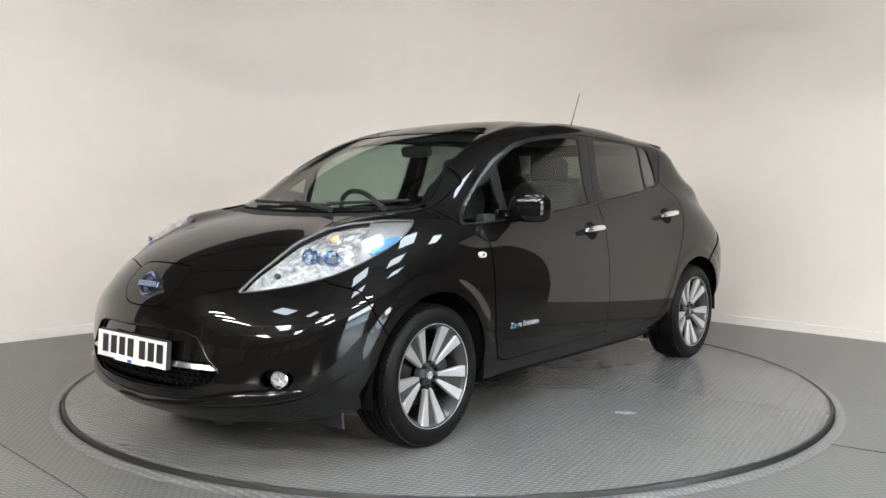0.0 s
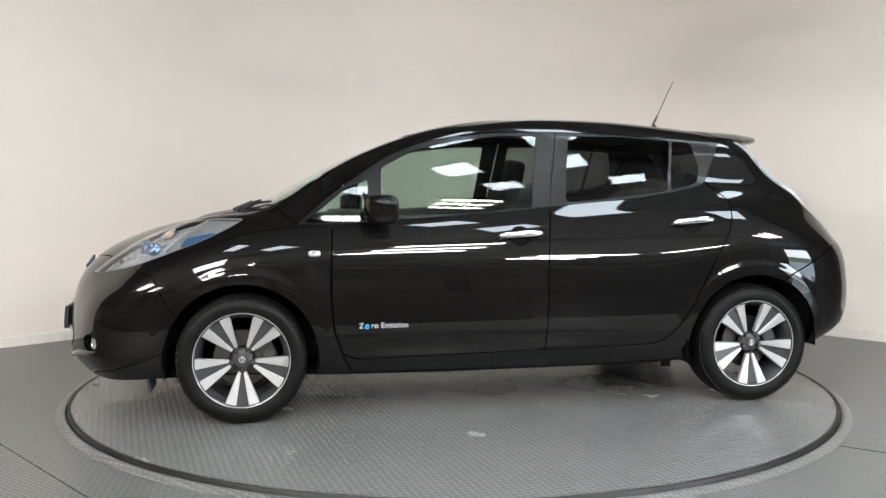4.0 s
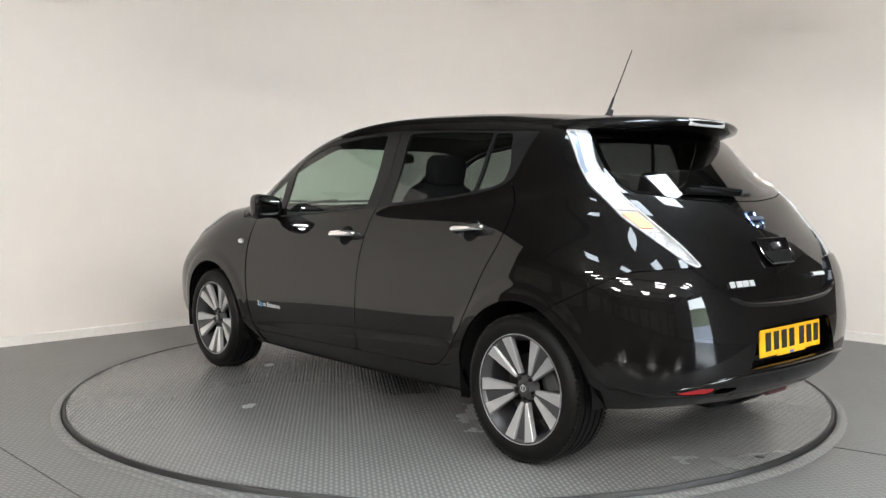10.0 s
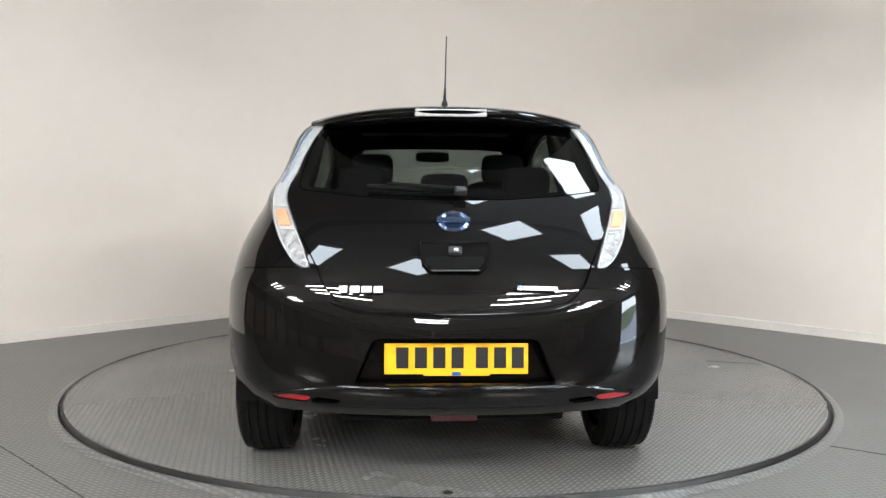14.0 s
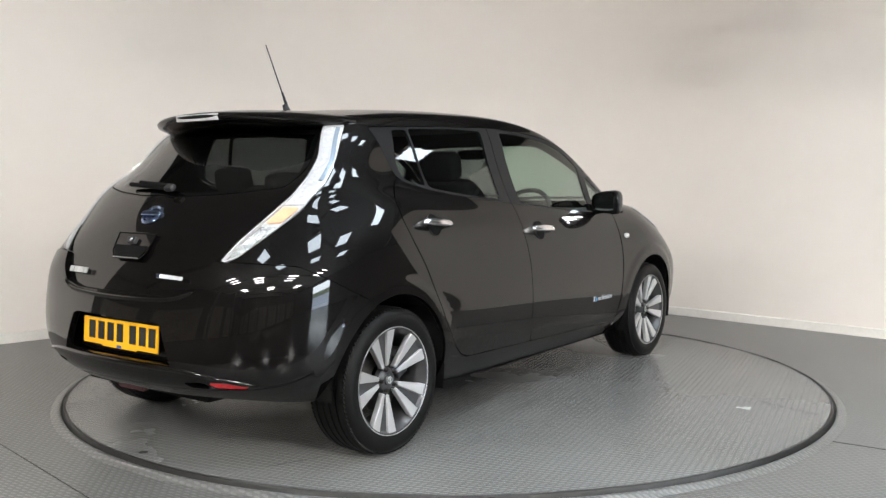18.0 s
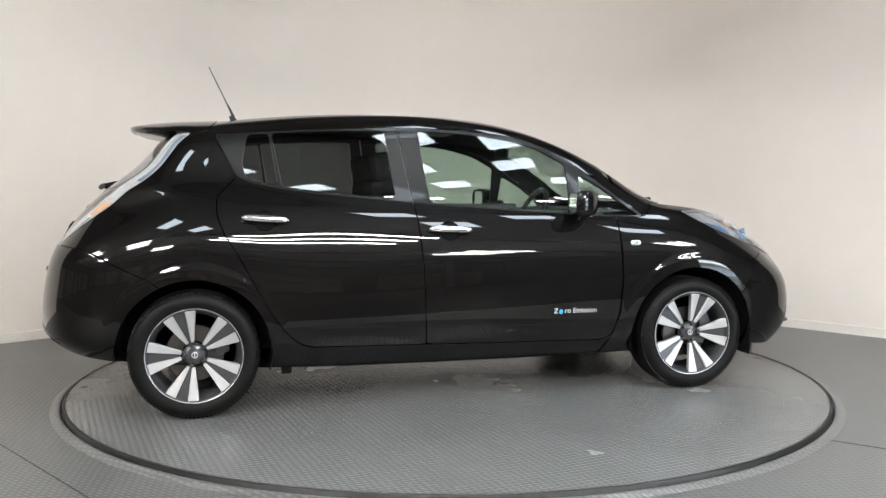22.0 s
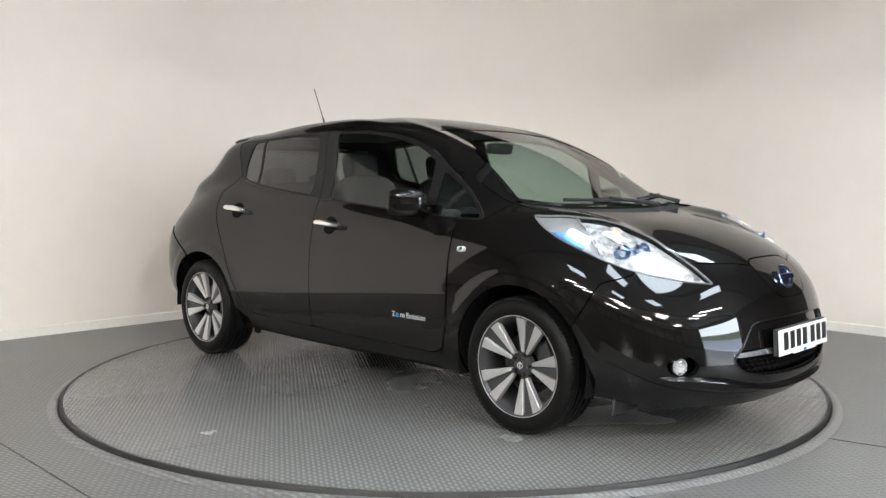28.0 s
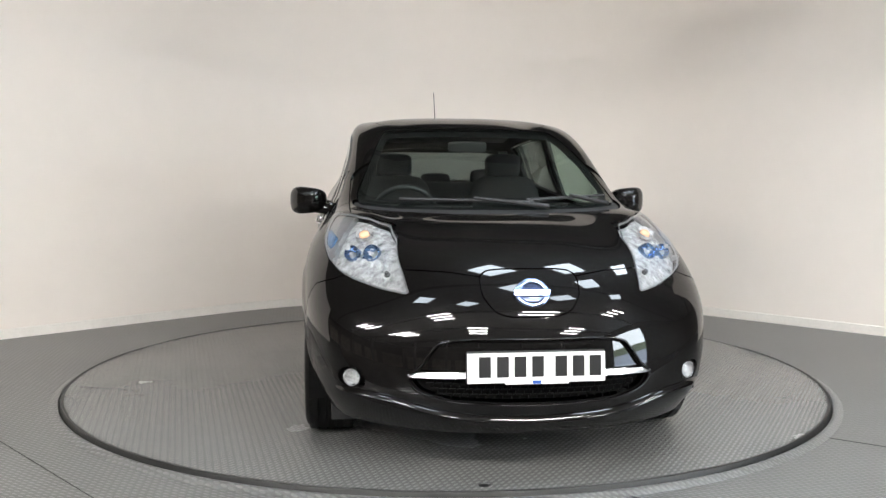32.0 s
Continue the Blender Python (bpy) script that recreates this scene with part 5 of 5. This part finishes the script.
# lettering on the front doors
def words(body, size, m, mat, parent, label):
    curve = bpy.data.curves.new("lettering", "FONT")
    curve.body, curve.size, curve.extrude, curve.offset = body, size, .0006, .0003
    tmp = bpy.data.objects.new("lettering_curve", curve)
    scene.collection.objects.link(tmp)
    bpy.context.view_layer.update()
    me = bpy.data.meshes.new_from_object(tmp.evaluated_get(bpy.context.evaluated_depsgraph_get()))
    bpy.data.objects.remove(tmp)
    bpy.data.curves.remove(curve)
    me.transform(m)
    me.materials.clear()
    return part_mesh("lettering", me, mat, parent, label)


for s, door in ((1, doors[0]), (-1, doors[1])):
    p, n = on_skin(SV, SN, 0, .66, .47, s > 0)
    m = stand(p, n, (-s, 0, 0)) @ pose(-.125, -.011, .0025)
    words("Z", .038, m @ pose(-.008, 0, 0), DECAL_SILVER, door, "silver lettering")
    words("e", .050, m @ pose(.020, -.003, 0), DECAL_BLUE, door, "blue lettering")
    words("ro Emission", .0395, m @ pose(.052, 0, 0), DECAL_SILVER, door, "silver lettering")

# cabin
boxed("cabin_floor", (3.0, 1.40, .05), pose(-.15, 0, .33), DARK, car, bevel=.01)
def cushion(name, size, m, mat, parent, label="", e=.45):
    bm = bmesh.new()
    bmesh.ops.create_uvsphere(bm, u_segments=24, v_segments=14, radius=1)
    for v in bm.verts:
        c = [math.copysign(abs(t) ** e, t) * h / 2 for t, h in zip(v.co, size)]
        v.co = m @ Vector(c)
    bmesh.ops.recalc_face_normals(bm, faces=bm.faces)
    return smooth(part(name, bm, mat, parent, label), 80)


for y in (.36, -.36):
    seat = new("front_seat")
    seat.parent = car
    tagged(seat, "dark fabric front seat with a headrest")
    cushion("seat_base", (.52, .50, .18), pose(.10, y, .62, 0, -6, 0), FABRIC, seat)
    cushion("backrest", (.17, .47, .60), pose(-.23, y, .89, 0, -16, 0), FABRIC, seat)
    cushion("headrest", (.11, .23, .16), pose(-.33, y, 1.25, 0, -10, 0), FABRIC, seat)
    for e in (-.06, .06):
        rod("headrest_post", (-.32, y + e, 1.18), (-.335, y + e, 1.26), .007, .007, STEEL, seat)
bench = new("rear_seat")
bench.parent = car
tagged(bench, "dark fabric rear bench with three headrests")
cushion("seat_base", (.52, 1.28, .18), pose(-.75, 0, .66, 0, -6, 0), FABRIC, bench)
cushion("backrest", (.16, 1.28, .54), pose(-1.05, 0, .885, 0, -20, 0), FABRIC, bench)
for y in (.38, 0, -.38):
    cushion("headrest", (.10, .22, .14 if y else .12), pose(-1.15, y, 1.172 if y else 1.15, 0, -12, 0), FABRIC, bench)
bm = bmesh.new()
rows = []
for k in range(17):
    y = -.66 + 1.32 * k / 16
    b = .06 * (1 - (y / .66) ** 2)
    rows.append([bm.verts.new(c) for c in ((1.22 + b, y, .96), (1.05 + b, y, 1.0), (.80 + b, y, 1.0 + .015 * math.cos(y * 4)), (.70 + b, y, .95), (.66 + b, y, .82), (.78, y, .55))])
for a, b in zip(rows, rows[1:]):
    for k in range(5):
        bm.faces.new((a[k], a[k + 1], b[k + 1], b[k]))
smooth(part("dashboard", bm, CABIN, car, "dark grey dashboard"), 60)
bm = bmesh.new()
m = Matrix.Translation((.56, -.36, .955)) @ Vector((-.93, 0, .42)).to_track_quat("Z", "Y").to_matrix().to_4x4()
ring_rows = []
for k in range(40):
    a = 2 * math.pi * k / 40
    ring_rows.append([bm.verts.new(m @ Vector(((.18 + .015 * math.cos(b)) * math.cos(a), (.18 + .015 * math.cos(b)) * math.sin(a), .015 * math.sin(b)))) for b in np.linspace(0, 2 * math.pi, 10, endpoint=False)])
for k in range(40):
    a, b = ring_rows[k], ring_rows[(k + 1) % 40]
    for j in range(10):
        bm.faces.new((a[j], a[(j + 1) % 10], b[(j + 1) % 10], b[j]))
bmesh.ops.recalc_face_normals(bm, faces=bm.faces)
steer = smooth(part("steering_wheel", bm, PLASTIC, car, "black three-spoke steering wheel"), 80)
cushion("airbag_hub", (.14, .12, .05), m, PLASTIC, steer)
for a in (0, 180, 270):
    boxed("wheel_spoke", (.13, .035, .014), m @ pose(0, 0, 0, 0, 0, a) @ pose(.11, 0, 0), PLASTIC, steer, bevel=.004)
rod("column", (.555, -.36, .945), (.80, -.36, .85), .03, .04, PLASTIC, steer)
cushion("rear_view_mirror", (.03, .22, .065), pose(.50, 0, 1.345, 0, 12, 0), PLASTIC, car, "black interior mirror")
for y in (.66, -.66):
    boxed("door_lining", (1.74, .06, .55), pose(-.02, y * 1.10, .74), CABIN, car, "dark door lining", bevel=.02)
boxed("parcel_shelf", (.40, 1.15, .03), pose(-1.40, 0, 1.03), DARK, car, bevel=.01)
lining = cut(SKIN, np.minimum(inside(SKIN[0], "top", [(.30, -.2), (.22, .44), (-.1, .52), (-1.1, .51), (-1.3, .3), (-1.3, -.2)], 1), SKIN[0][:, 2] - 1.35))[0]
sheet("headlining", lining, LINING, car, "pale grey headlining", .0, -.035)


# ---- the turntable turns, and carries the car ----
TURN = [
    (0, -129.60),
    (1, -139.26),
    (2, -149.16),
    (3, -159.24),
    (3.5, -164.14),
    (4.5, -173.65),
    (5.5, -183.31),
    (6, -188.23),
    (7, -198.03),
    (8, -208.10),
    (9, -217.91),
    (10, -227.71),
    (11, -237.66),
    (12, -247.70),
    (13, -257.37),
    (14, -267.15),
    (15, -276.76),
    (15.5, -281.37),
    (16.5, -291.43),
    (17.5, -301.04),
    (18, -305.94),
    (19, -315.85),
    (20, -325.57),
    (21, -335.50),
    (22, -345.30),
    (23, -355.34),
    (24, -364.91),
    (24.5, -369.73),
    (25.5, -379.75),
    (26.5, -389.92),
    (27, -394.82),
    (28, -404.18),
    (29, -413.95),
    (30, -423.69),
    (31, -433.45),
    (32, -443.00),
]
OFF = (-0.127, 0.075)


def motions():
    rows, disc = [], []
    for t, a in TURN:
        c, s = math.cos(radians(a)), math.sin(radians(a))
        rows.append((t, pose(c * OFF[0] - s * OFF[1], s * OFF[0] + c * OFF[1], 0, 0, 0, a)))
        disc.append((t, pose(0, 0, 0, 0, 0, a)))
    walk(car, rows)
    walk(turntable, disc)


motions()
